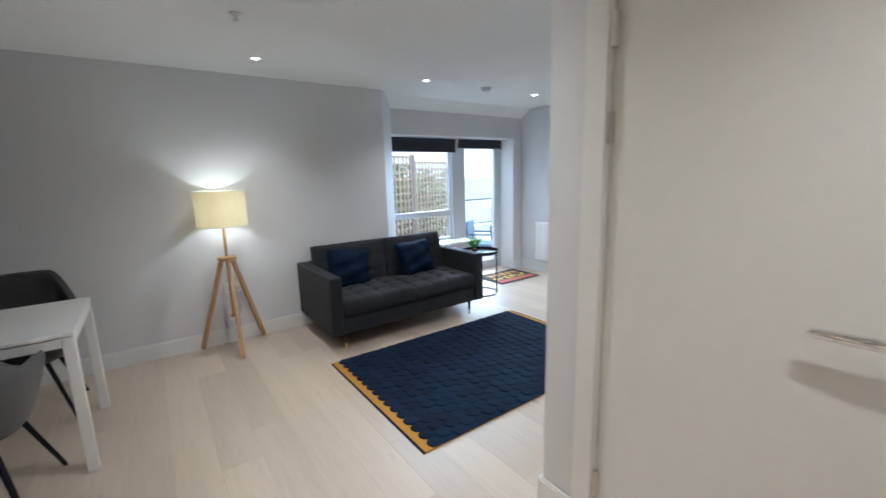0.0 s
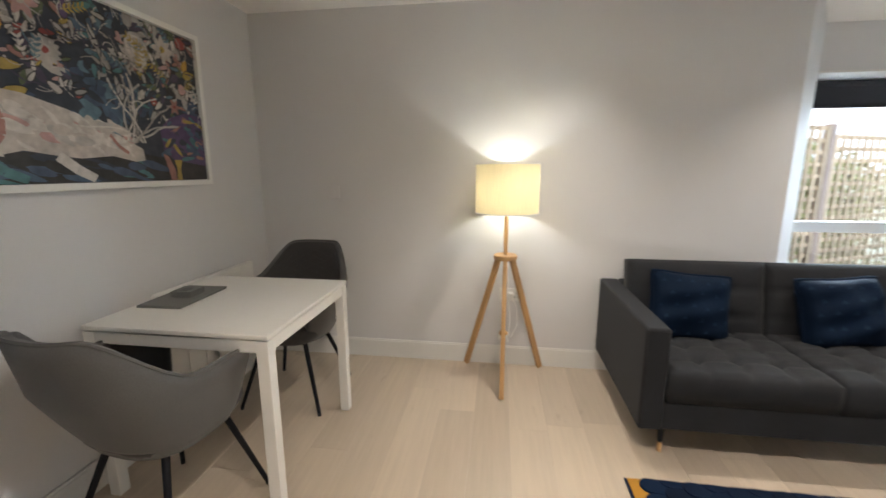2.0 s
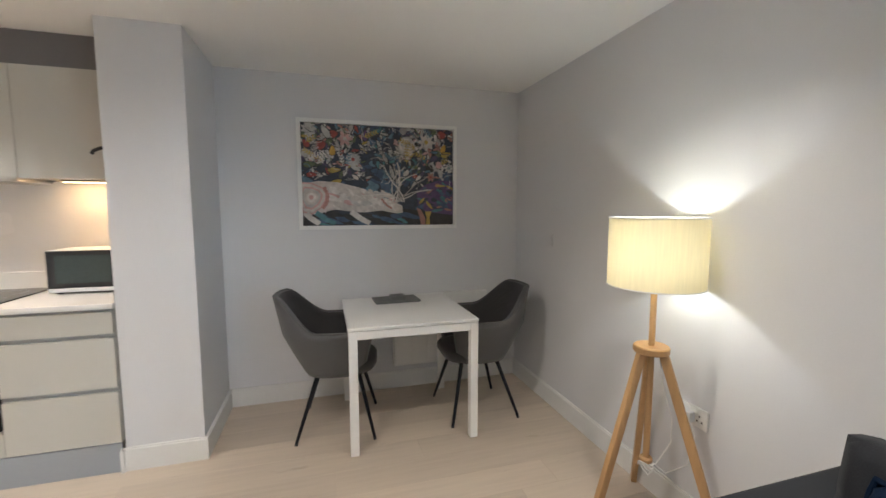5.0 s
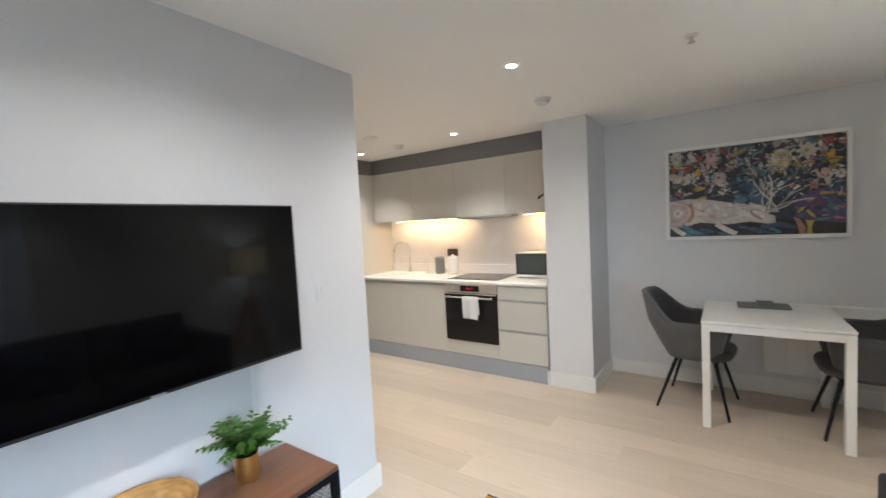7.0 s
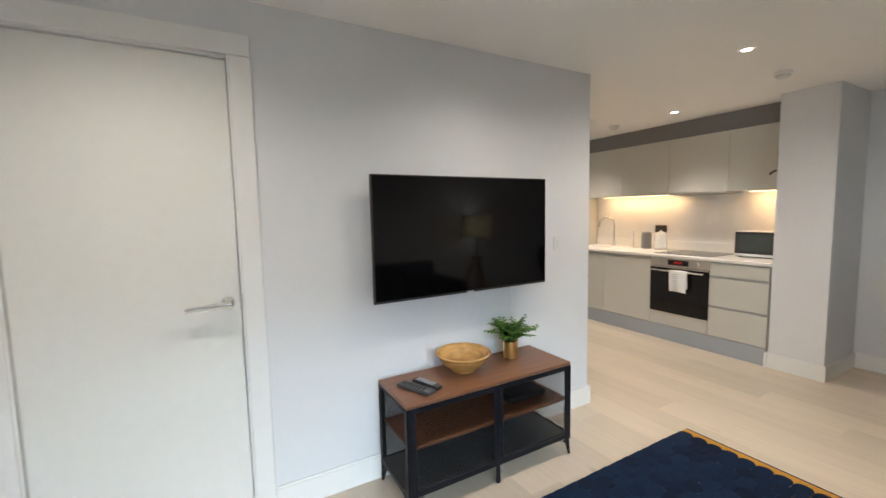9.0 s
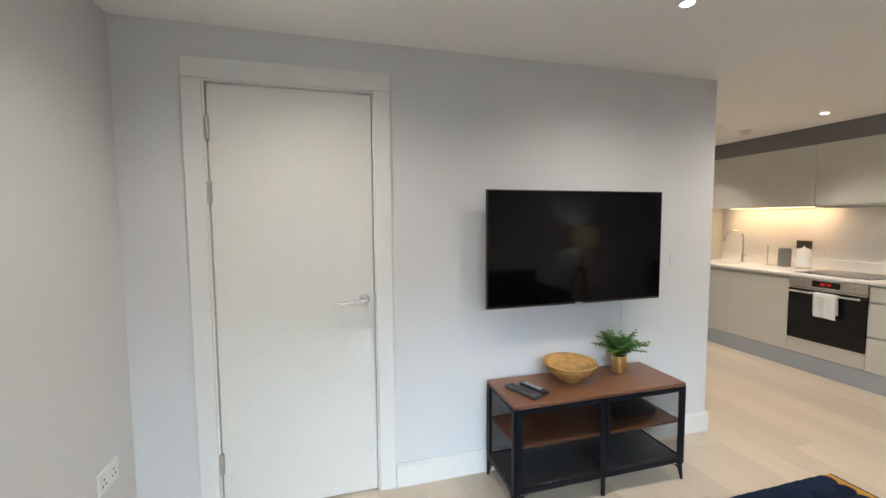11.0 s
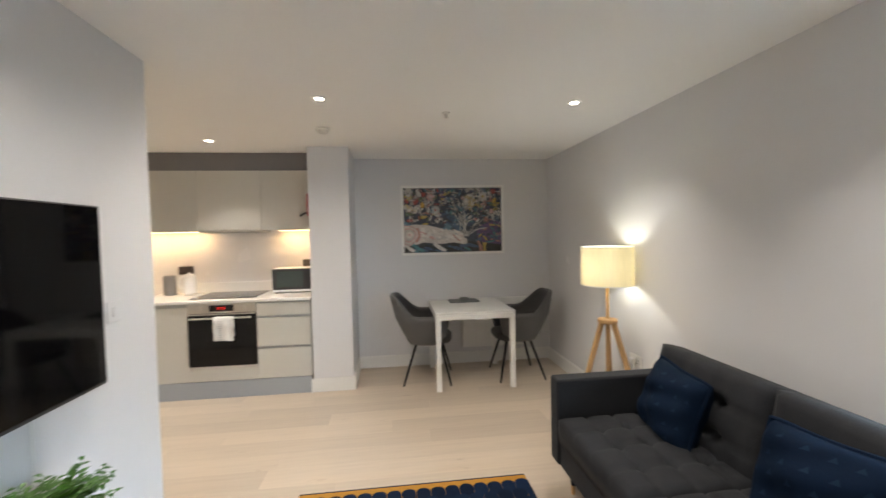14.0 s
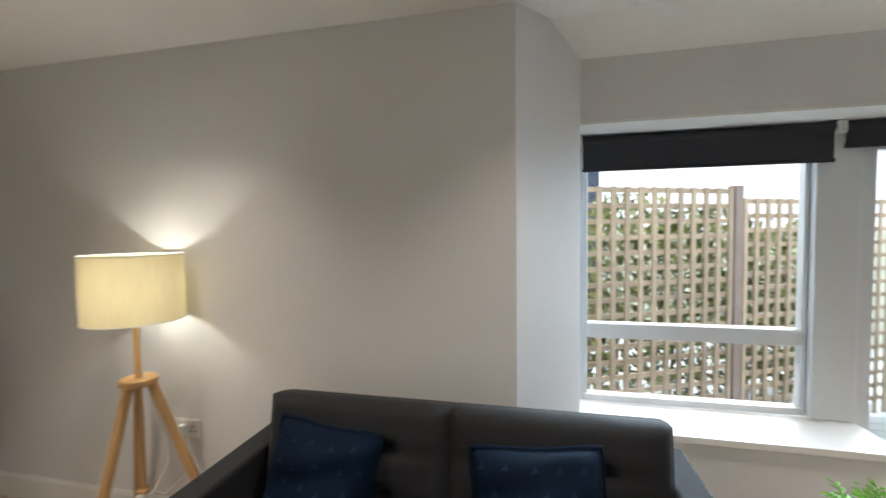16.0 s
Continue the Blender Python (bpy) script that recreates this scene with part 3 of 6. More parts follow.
def leaf_cloud(rng, count, place, size):
    vs, fs = [], []
    for _ in range(count):
        c = Vector(place(rng))
        q = Euler((rng.uniform(0, 6.28), rng.uniform(0, 6.28), rng.uniform(0, 6.28))).to_matrix()
        s = size * rng.uniform(0.6, 1.3)
        k = len(vs)
        for p in ((-1, 0, 0), (-0.2, 0.45, 0.12), (1, 0, 0), (-0.2, -0.45, 0.12)):
            vs.append(c + q @ (Vector(p) * s))
        fs.append((k, k + 1, k + 2, k + 3))
    me = bpy.data.meshes.new("leaves")
    me.from_pydata(vs, [], fs)
    return me


rng = random.Random(5)


def hedge_place(r):
    u, w = r.uniform(-0.08, 2.95), r.random()
    top = 1.86 + 0.12 * math.sin(u * 2.3) + 0.08 * math.sin(u * 5.1) - 0.12 * max(0, u - 1.5)
    return FENCE @ Vector((u, 0.25 + 0.7 * r.random(), 0.05 + top * (w ** 0.85)))


hm = leaf_cloud(rng, 5600, hedge_place, 0.055)
hm.materials.append(M_HEDGE)
tagged(new("hedge", hm), "loose green hedge behind the trellis fence", "hedge", kind="stuff")
stems = bmesh.new()
for i in range(16):
    u = 0.0 + 0.185 * i
    p0 = FENCE @ Vector((u, 0.55, 0.0))
    p1 = FENCE @ Vector((u + rng.uniform(-0.15, 0.15), 0.5, 1.7))
    rod(stems, p0, p1, 0.018, 0.006, 6)
tagged(mesh_object("hedge_stems", stems, M_POST), "thin brown stems within the hedge", "hedge", kind="stuff")

nb = thing("apartment_building", pose(1.90, 10.6, -0.52), "dark blue clad building beyond the fence", "building")
part("wall", boxed(-4.0, 0, 0, 1.35, 8, 6.2), M_NAVYCLAD, nb)
part("roof", boxed(-4.2, -0.2, 6.2, 1.5, 8.2, 6.4), M_SLATE, nb)
for i, x in enumerate((-3.0, -1.4, 0.2)):
    for z in (1.0, 3.7):
        w = part("window", boxed(x - 0.45, -0.04, z, x + 0.45, 0.02, z + 1.3), M_PVC, nb)
        part("pane", boxed(x - 0.38, -0.05, z + 0.07, x + 0.38, -0.041, z + 1.23), M_BLACKGLASS, w)
bal = thing("glass_balustrade", pose(0, 0, -0.3375), "low glass balustrade with a thin steel rail", "balustrade")
for i in range(4):
    x0 = 4.75 + 1.1 * i
    g = part("glass_panel", boxed(x0, 9.0, 0.08, x0 + 1.04, 9.012, 0.98), M_GLASS, bal, smooth=False)
    g.visible_shadow = False
    part("post", boxed(x0 - 0.05, 8.98, 0, x0 - 0.01, 9.03, 1.02), M_STEEL, bal)
part("rail", boxed(4.7, 8.98, 1.02, 9.1, 9.03, 1.05, 0.004), M_BLACKMETAL, bal, "dark steel hand rail")

oc = thing("outdoor_chair", pose(5.12, 6.10, -0.3375, 0, 0, 215), "blue grey woven outdoor chair on the terrace", "chair")
part("seat", boxed(-0.26, -0.26, 0.38, 0.26, 0.26, 0.44, 0.02), M_OUTSEAT, oc)
part("backrest", boxed(-0.26, -0.28, 0.4401, 0.26, -0.23, 0.86, 0.02), M_OUTSEAT, oc)
for x in (-0.24, 0.24):
    part("armrest", boxed(x - 0.02, -0.2299, 0.60, x + 0.02, 0.24, 0.63, 0.01), M_OUTSEAT, oc)
    for y in (-0.24, 0.24):
        part("leg", boxed(x - 0.015, y - 0.015, 0, x + 0.015, y + 0.015, 0.38 if y < 0 else 0.60), M_BLACKMETAL, oc)
ot = thing("outdoor_table", pose(5.75, 6.75, -0.3375), "small glass topped outdoor table", "table")
part("tabletop", lathe([(0, 0.68), (0.38, 0.68), (0.38, 0.70), (0, 0.70)]), clear_glass("green_tinted_glass", (0.75, 0.9, 0.85)), ot)
for k in range(3):
    a = radians(120 * k + 20)
    part("leg", rod(bmesh.new(), (0.33 * math.cos(a), 0.33 * math.sin(a), 0), (0.24 * math.cos(a), 0.24 * math.sin(a), 0.68), 0.013), M_BLACKMETAL, ot)


# ---- kitchen ----
CF = -0.68                     # plane of the base unit fronts
UF = -0.97                     # plane of the wall unit fronts


def base_unit(name, y0, y1, fronts, label):
    u = thing(name, pose(CF, (y0 + y1) / 2, 0), label, "cabinet", "base units")
    w = (y1 - y0) / 2 - 0.0005
    part("body", boxed(WEST - CF + 0.002, -w, 0.157, -0.021, w, 0.868), M_CAB, u, smooth=False)
    for z0, z1 in fronts:
        part("drawer_front" if len(fronts) > 1 else "cabinet_door", boxed(-0.0205, -w + 0.0005, z0, 0, w - 0.0005, z1, 0.0008), M_CAB, u)
    if len(fronts) > 1:
        part("grip_channel", boxed(-0.0207, -w + 0.001, 0.158, -0.0195, w - 0.001, 0.866), M_GROOVE, u)
    else:
        part("grip_channel", boxed(-0.0207, -w + 0.001, 0.835, -0.0195, w - 0.001, 0.866), M_GROOVE, u)
    return u


base_unit("drawer_unit", 1.068, 1.548, [(0.742, 0.855), (0.457, 0.717), (0.160, 0.432)], "pale grey handleless unit with three drawers")
base_unit("base_cabinet", -0.135, 0.472, [(0.160, 0.838)], "pale grey handleless base cabinet under the worktop")
base_unit("base_cabinet", -0.735, -0.135, [(0.160, 0.838)], "pale grey handleless base cabinet under the sink")
ou = thing("oven_housing", pose(CF, 0.77, 0), "pale grey cabinet housing around the oven", "cabinet", "base units")
ob_bm = boxed(WEST - CF + 0.002, -0.298, 0.157, -0.022, -0.283, 0.868)
box(ob_bm, WEST - CF + 0.002, 0.283, 0.157, -0.022, 0.298, 0.868)
box(ob_bm, WEST - CF + 0.002, -0.283, 0.157, -0.022, 0.283, 0.27)
part("body", ob_bm, M_CAB, ou, smooth=False)
part("filler_panel", boxed(-0.0205, -0.296, 0.160, 0, 0.296, 0.278, 0.002), M_CAB, ou)
tall = thing("tall_cabinet", pose(CF, -1.04, 0), "tall pale grey cabinet at the end of the kitchen", "cabinet")
part("body", boxed(WEST - CF + 0.002, -0.30, 0.157, -0.021, 0.30, 2.115), M_CAB, tall, smooth=False)
part("cabinet_door", boxed(-0.0205, -0.299, 0.160, 0, 0.299, 0.868, 0.002), M_CAB, tall)
part("cabinet_door", boxed(-0.0205, -0.299, 0.885, 0, 0.299, 2.114, 0.002), M_CAB, tall)
tagged(single("plinth", boxed(CF - 0.012, -1.34, 0, CF - 0.002 + 0.004, 1.545, 0.155), M_PLINTH, "grey kick board under the base units", "plinth"), kind="structure")
single("worktop", boxed(WEST + 0.012, -0.735, 0.871, CF + 0.012, 1.556, 0.900, 0.003), M_WORKTOP, "continuous white kitchen worktop", "worktop")
spl = thing("splashback", pose(WEST, 0, 0.9), "glossy white splashback with a low upstand", "splashback", kind="structure")
part("panel", boxed(0.0005, -0.735, 0.0, 0.011, 1.556, 0.635), M_SPLASH, spl)
part("upstand", boxed(0.0112, -0.735, 0.0005, 0.024, 1.556, 0.10, 0.002), M_WORKTOP, spl)


def wall_unit(y0, y1, label):
    u = thing("wall_cabinet", pose(UF, (y0 + y1) / 2, 1.54), label, "cabinet", "wall units")
    w = (y1 - y0) / 2 - 0.0005
    part("body", boxed(WEST - UF + 0.0005, -w, 0.0, -0.0205, w, 0.575), M_CAB, u, smooth=False)
    part("cabinet_door", boxed(-0.02, -w + 0.0008, -0.006, 0, w - 0.0008, 0.574, 0.0008), M_CAB, u)
    return u


for y0, y1 in ((-0.735, -0.135), (-0.135, 0.462), (1.058, 1.556)):
    wall_unit(y0, y1, "pale grey handleless wall cabinet")
wall_unit(0.462, 1.058, "pale grey wall cabinet with a built in extractor")
hood = thing("extractor_hood", pose(-1.12, 0.76, 1.5395), "slim built in extractor under the wall cabinet", "extractor hood")
part("body", boxed(-0.155, -0.29, -0.022, 0.15, 0.29, -0.0005, 0.003), M_STEEL, hood)
part("filter", boxed(-0.12, -0.25, -0.027, 0.12, 0.25, -0.0222), M_GROOVE, hood)
setting("bulkhead", boxed(WEST + 0.001, -1.345, 2.1165, UF - 0.012, 1.558, CEIL - 0.001), M_BULK, "dark grey bulkhead above the wall cabinets", "bulkhead")
setting("bulkhead_tall", boxed(WEST + 0.001, -1.345, 2.1168, CF - 0.03, -0.745, CEIL - 0.0015), M_BULK, "dark grey bulkhead above the tall cabinet", "bulkhead")
for y0, y1 in ((-0.55, 0.455), (1.15, 1.55)):
    s = thing("led_strip", pose(-1.18, (y0 + y1) / 2, 1.5395), "warm lit strip light under the wall cabinets", "strip light", "strip lights")
    w = (y1 - y0) / 2
    part("profile", boxed(-0.022, -w, -0.012, 0.022, w, -0.0005), M_STEEL, s)
    part("diffuser", boxed(-0.016, -w + 0.004, -0.0145, 0.016, w - 0.004, -0.0122), M_STRIP, s, "glowing warm diffuser")

ov = thing("oven", pose(CF, 0.77, 0.28), "built in oven with steel fascia and black glass door", "oven")
part("cavity", boxed(-0.5, -0.279, 0, -0.022, 0.279, 0.588), M_BLACK, ov, smooth=False)
part("control_panel", boxed(-0.0215, -0.294, 0.502, 0.006, 0.294, 0.588, 0.002), M_STEEL, ov, "brushed steel control panel")
dr = part("oven_door", boxed(-0.0215, -0.294, 0.016, 0.008, 0.294, 0.498, 0.003), M_BLACKGLASS, ov, "black glass oven door")
part("trim_strip", boxed(-0.0215, -0.294, 0.0, 0.004, 0.294, 0.0155, 0.001), M_STEEL, ov)
hb = rod(bmesh.new(), (0.048, -0.265, 0.462), (0.048, 0.265, 0.462), 0.0085)
for y in (-0.24, 0.24):
    rod(hb, (0.006, y, 0.462), (0.048, y, 0.462), 0.007)
part("handle", hb, M_STEEL, dr, "steel bar handle")
part("top_trim", boxed(0.0082, -0.294, 0.486, 0.0105, 0.294, 0.498), M_STEEL, dr)
part("display", boxed(0.0062, -0.105, 0.518, 0.0085, 0.105, 0.574), M_BLACKGLASS, ov)
for y in (-0.19, 0.19):
    part("knob", rod(bmesh.new(), (0.006, y, 0.546), (0.026, y, 0.546), 0.019, 0.017, 20), M_STEEL, ov)
dg = bmesh.new()
for y in (-0.030, -0.012, 0.012, 0.030):
    for s in (0, 1):
        box(dg, 0.0087, y - 0.0065, 0.538 + 0.009 * s, 0.0092, y - 0.0045, 0.5455 + 0.009 * s)
        box(dg, 0.0087, y + 0.0045, 0.538 + 0.009 * s, 0.0092, y + 0.0065, 0.5455 + 0.009 * s)
    box(dg, 0.0087, y - 0.0045, 0.5365, 0.0092, y + 0.0045, 0.538)
    box(dg, 0.0087, y - 0.0045, 0.554, 0.0092, y + 0.0045, 0.5555)
part("clock_digits", dg, M_DIGIT, ov, "red lit clock digits")
tw = thing("tea_towel", pose(CF + 0.048, 0.80, 0.742), "white cotton towel hung over the oven handle", "towel")
pts = []
tb = bmesh.new()
prof = [(0.0125, -0.20), (0.014, -0.12), (0.0125, -0.03), (0.0105, 0.0), (0.006, 0.0105), (0.0, 0.013), (-0.006, 0.0105), (-0.0105, 0.0), (-0.0125, -0.03), (-0.014, -0.16)]
rows = []
for i in range(13):
    y = -0.085 + 0.17 * i / 12
    wob = 0.004 * math.sin(i * 1.1)
    rows.append([(tb.verts.new((x + (wob if z < -0.02 else 0) * (1 if x > 0 else 0.3), y + (0.004 * math.sin(3 * z * 9)), z - (0.006 if z < -0.1 and i > 8 else 0)))) for x, z in prof])
for a, b in zip(rows, rows[1:]):
    for k in range(len(prof) - 1):
        tb.faces.new((a[k], a[k + 1], b[k + 1], b[k]))
bmesh.ops.recalc_face_normals(tb, faces=tb.faces)
bmesh.ops.solidify(tb, geom=list(tb.faces), thickness=0.0028)
part("cloth", tb, M_TOWEL, tw)
st = bmesh.new()
for k in range(9):
    box(st, 0.0172, -0.083, -0.19 + 0.02 * k, 0.0182, 0.0, -0.186 + 0.02 * k)
part("woven_stripes", st, M_STRIPE, tw, "thin grey woven stripes")
hobt = thing("hob", pose(-0.985, 0.745, 0.9), "flat black glass induction hob", "hob")
part("glass", boxed(-0.25, -0.29, 0.0, 0.22, 0.29, 0.006, 0.002), M_BLACKGLASS, hobt)
for x, y, r in ((-0.12, -0.14, 0.09), (-0.12, 0.15, 0.075), (0.09, -0.14, 0.075), (0.09, 0.15, 0.09)):
    part("zone_ring", lathe([(r - 0.003, 0.0061), (r - 0.003, 0.0066), (r, 0.0066), (r, 0.0061)], 28, (x, y)), M_PLINTH, hobt)

mw = thing("microwave", pose(-1.10, 1.335, 0.9), "white microwave with a black glass front on the worktop", "microwave")
part("body", boxed(-0.16, -0.205, 0.012, 0.098, 0.205, 0.245, 0.006), M_WHITE, mw)
part("front", boxed(0.0985, -0.205, 0.035, 0.112, 0.205, 0.243, 0.004), M_BLACK, mw)
part("door_glass", boxed(0.1122, -0.165, 0.062, 0.1145, 0.095, 0.218, 0.001), M_OVENWINDOW, mw, "grey tinted door window")
part("base_strip", boxed(0.0985, -0.205, 0.012, 0.112, 0.205, 0.0345, 0.003), M_WHITE, mw)
for x in (-0.13, 0.07):
    for y in (-0.17, 0.17):
        part("foot", rod(bmesh.new(), (x, y, 0), (x, y, 0.013), 0.012), M_BLACK, mw)

kt = thing("kettle", pose(-1.12, 0.30, 0.9) @ Matrix.Diagonal((0.85, 0.85, 0.98, 1)), "white electric kettle standing on the worktop", "kettle")
part("base", lathe([(0, 0), (0.078, 0), (0.08, 0.012), (0.07, 0.02), (0, 0.02)]), M_STEEL, kt)
part("jug", lathe([(0, 0.021), (0.074, 0.021), (0.076, 0.05), (0.068, 0.16), (0.062, 0.19), (0.05, 0.2), (0, 0.2)]), M_WHITE, kt)
part("lid", lathe([(0, 0.2005), (0.048, 0.2005), (0.044, 0.214), (0.012, 0.218), (0.012, 0.232), (0, 0.234)]), M_WHITE, kt)
part("handle", tube(bmesh.new(), [(0.0, -0.06, 0.185), (0.0, -0.105, 0.18), (0.0, -0.12, 0.14), (0.0, -0.11, 0.08), (0.0, -0.072, 0.055)], 0.010), M_WHITE, kt)
cn = thing("canister", pose(-1.14, 0.105, 0.9), "grey ribbed metal canister on the worktop", "canister")
part("body", lathe([(0, 0)] + [(0.055 + 0.0015 * (k % 2), 0.003 + 0.0115 * k) for k in range(17)] + [(0.05, 0.196), (0.05, 0.19), (0, 0.19)]), material("grey_zinc", (0.25, 0.25, 0.25), 0.5, 0.6, vary=0.1), cn)
ph = thing("paper_towel_holder", pose(-1.13, -0.06, 0.9), "thin chrome upright holder on the worktop", "holder")
part("base", lathe([(0, 0), (0.06, 0), (0.06, 0.008), (0, 0.01)]), M_CHROME, ph)
part("rod", rod(bmesh.new(), (0, 0, 0.008), (0, 0, 0.21), 0.006), M_CHROME, ph)
tp = thing("mixer_tap", pose(-1.17, -0.37, 0.9), "chrome swan neck mixer tap at the sink", "tap")
part("body", lathe([(0, 0), (0.028, 0), (0.026, 0.012), (0.017, 0.02), (0.016, 0.09), (0, 0.095)]), M_CHROME, tp)
neck = [(0, 0, 0.09), (0, 0, 0.29)] + [(0.085 - 0.085 * math.cos(a), -0.05 * (1 - math.cos(a)), 0.29 + 0.085 * math.sin(a)) for a in [math.pi * k / 8 for k in range(1, 9)]] + [(0.17, -0.10, 0.25)]
part("spout", tube(bmesh.new(), neck, 0.0105, 10), M_CHROME, tp)
part("lever", rod(bmesh.new(), (0.012, 0.0, 0.07), (0.03, 0.065, 0.085), 0.006), M_CHROME, tp)
sk_ = thing("sink", pose(-0.97, -0.42, 0.9), "inset white sink with a raised rim", "sink")
rim = bmesh.new()
for d in ((-0.19, -0.24, 0.0, 0.19, -0.205, 0.006), (-0.19, 0.205, 0.0, 0.19, 0.24, 0.006), (-0.19, -0.205, 0.0, -0.155, 0.205, 0.006), (0.155, -0.205, 0.0, 0.19, 0.205, 0.006)):
    box(rim, *d, 0.0015)
part("rim", rim, M_WORKTOP, sk_)
part("bowl", boxed(-0.155, -0.205, 0.0, 0.155, 0.205, 0.002), M_SPLASH, sk_)


def socket_plate(m, label, finish, plug=False):
    s = thing("double_socket", m, label, "socket", "wall sockets")
    part("plate", boxed(-0.073, 0.0005, -0.043, 0.073, 0.009, 0.043, 0.003), finish, s)
    for x in (-0.036, 0.036):
        for dx, dz in ((0, 0.014), (-0.011, -0.008), (0.011, -0.008)):
            part("pin_hole", boxed(x + dx - 0.0035, 0.0091, dz - 0.004 - 0.006, x + dx + 0.0035, 0.0096, dz + 0.004 - 0.006), M_BLACK, s)
        part("rocker", boxed(x - 0.006 + (0.018 if x < 0 else -0.018), 0.0091, 0.016, x + 0.006 + (0.018 if x < 0 else -0.018), 0.0125, 0.034, 0.001), finish, s)
    return s


socket_plate(pose(WEST + 0.011, 0.195, 1.135, 0, 0, -90), "chrome double socket on the splashback", M_NICKEL)
socket_plate(pose(WEST + 0.011, 1.44, 1.175, 0, 0, -90), "chrome double socket above the microwave", M_NICKEL)
fe = thing("fire_blanket", pose(-0.84, PY0, 1.655), "slim red fire blanket case hung on the pillar", "fire blanket")
part("case", boxed(-0.085, -0.030, 0, 0.085, -0.0005, 0.21, 0.006), M_RED, fe)
part("pull_strap", tube(bmesh.new(), [(0.03, -0.028, 0.03), (0.035, -0.06, 0.028), (0.04, -0.088, 0.012), (0.04, -0.096, -0.004)], 0.009), M_BLACK, fe, "black pull strap")


# ---- dining corner ----
dt = thing("dining_table", pose(-0.838, 3.075, 0), "square white lacquered dining table against the wall", "table")
T = 0.376
part("tabletop", boxed(-T, -T, 0.7145, T, T, 0.732, 0.002), M_TABLE, dt)
part("spacer", boxed(-T + 0.014, -T + 0.014, 0.7092, T - 0.014, T - 0.014, 0.7143), M_TABLE, dt)
for s in (-1, 1):
    part("apron", boxed(-T + 0.049, s * (T - 0.020) - 0.0145, 0.662, T - 0.049, s * (T - 0.020) + 0.0145, 0.709, 0.002), M_TABLE, dt)
    part("apron", boxed(s * (T - 0.020) - 0.0145, -T + 0.049, 0.662, s * (T - 0.020) + 0.0145, T - 0.049, 0.709, 0.002), M_TABLE, dt)
    for r in (-1, 1):
        part("leg", boxed(s * (T - 0.025) - 0.0235, r * (T - 0.025) - 0.0235, 0, s * (T - 0.025) + 0.0235, r * (T - 0.025) + 0.0235, 0.709, 0.003), M_TABLE, dt)


def tub_chair(m, label):
    c = thing("dining_chair", m, label, "chair", "chairs at the dining table")
    n, k = 40, 9

    def height(f):
        a = abs(f)
        s = min(1, max(0, (a - 28) / 52))
        s = s * s * (3 - 2 * s)
        return 0.852 + (0.665 - 0.852) * s - 0.03 * max(0, a - 100) / 45

    def surf(i, v, inset):
        f = -143 + 286 * i / n
        a = radians(f)
        sx, cx = math.sin(a), math.cos(a)
        z = 0.385 + (height(f) - 0.385) * v
        g = 0.70 + 0.30 * min(1, max(0, z - 0.385) / 0.26) ** 0.75
        rx, ry = (0.290 - inset) * g, (0.265 - inset) * g
        x = rx * math.copysign(abs(sx) ** 0.72, sx)
        y = -ry * math.copysign(abs(cx) ** 0.72, cx)
        lean = max(0, cx) * max(0, z - 0.42) * 0.24
        narrow = 1 - 0.16 * max(0, min(1, (z - 0.64) / 0.22))
        return Vector((x * narrow, y - lean, z))

    sh = bmesh.new()
    out = [[sh.verts.new(surf(i, j / k, 0.0)) for j in range(k + 1)] for i in range(n + 1)]
    inn = [[sh.verts.new(surf(i, j / k, 0.034) + Vector((0, 0, 0.0 if j else 0.02))) for j in range(k + 1)] for i in range(n + 1)]
    for i in range(n):
        for j in range(k):
            sh.faces.new((out[i][j], out[i + 1][j], out[i + 1][j + 1], out[i][j + 1]))
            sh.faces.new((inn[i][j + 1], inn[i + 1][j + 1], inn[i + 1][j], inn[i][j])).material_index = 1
        sh.faces.new((out[i][k], out[i + 1][k], inn[i + 1][k], inn[i][k]))
        sh.faces.new((inn[i][0], inn[i + 1][0], out[i + 1][0], out[i][0]))
    for i in (0, n):
        for j in range(k):
            f = (out[i][j], out[i][j + 1], inn[i][j + 1], inn[i][j])
            sh.faces.new(f if i == 0 else f[::-1])
    bmesh.ops.recalc_face_normals(sh, faces=sh.faces)
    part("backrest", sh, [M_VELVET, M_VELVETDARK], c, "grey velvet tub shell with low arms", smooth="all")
    pp = [surf(i, 1.0, 0.006) + Vector((0, 0, 0.004)) for i in range(n + 1)]
    part("piping", tube(bmesh.new(), pp, 0.0075, 6), M_VELVET, c)
    quilt = bmesh.new()
    for q in range(-4, 5):
        for sgn in (-1, 1):
            line = []
            for st_ in range(9):
                u, v = 20 + q * 2.6 + sgn * (st_ - 4) * 1.3, 0.5 + 0.05 * st_
                if 12 <= u <= 28:
                    p = surf(u, v, 0.034)
                    line.append(p)
            if len(line) > 2:
                tube(quilt, line, 0.0012, 4)
    part("quilting", quilt, M_VELVETDARK, c, "diamond quilted stitching")
    seat = bmesh.new()
    ring = [(0.205 * math.copysign(abs(math.sin(a)) ** 0.6, math.sin(a)), 0.02 + 0.225 * math.copysign(abs(math.cos(a)) ** 0.6, math.cos(a))) for a in [2 * math.pi * q / 32 for q in range(32)]]
    levels = [(0.80, 0.386), (0.92, 0.392), (1.0, 0.42), (1.0, 0.445), (0.95, 0.462), (0.7, 0.472), (0.3, 0.474)]
    rs = [[seat.verts.new((x * s, (y - 0.02) * s + 0.02, z)) for x, y in ring] for s, z in levels]
    for a, b in zip(rs, rs[1:]):
        for q in range(32):
            seat.faces.new((a[q], a[(q + 1) % 32], b[(q + 1) % 32], b[q]))
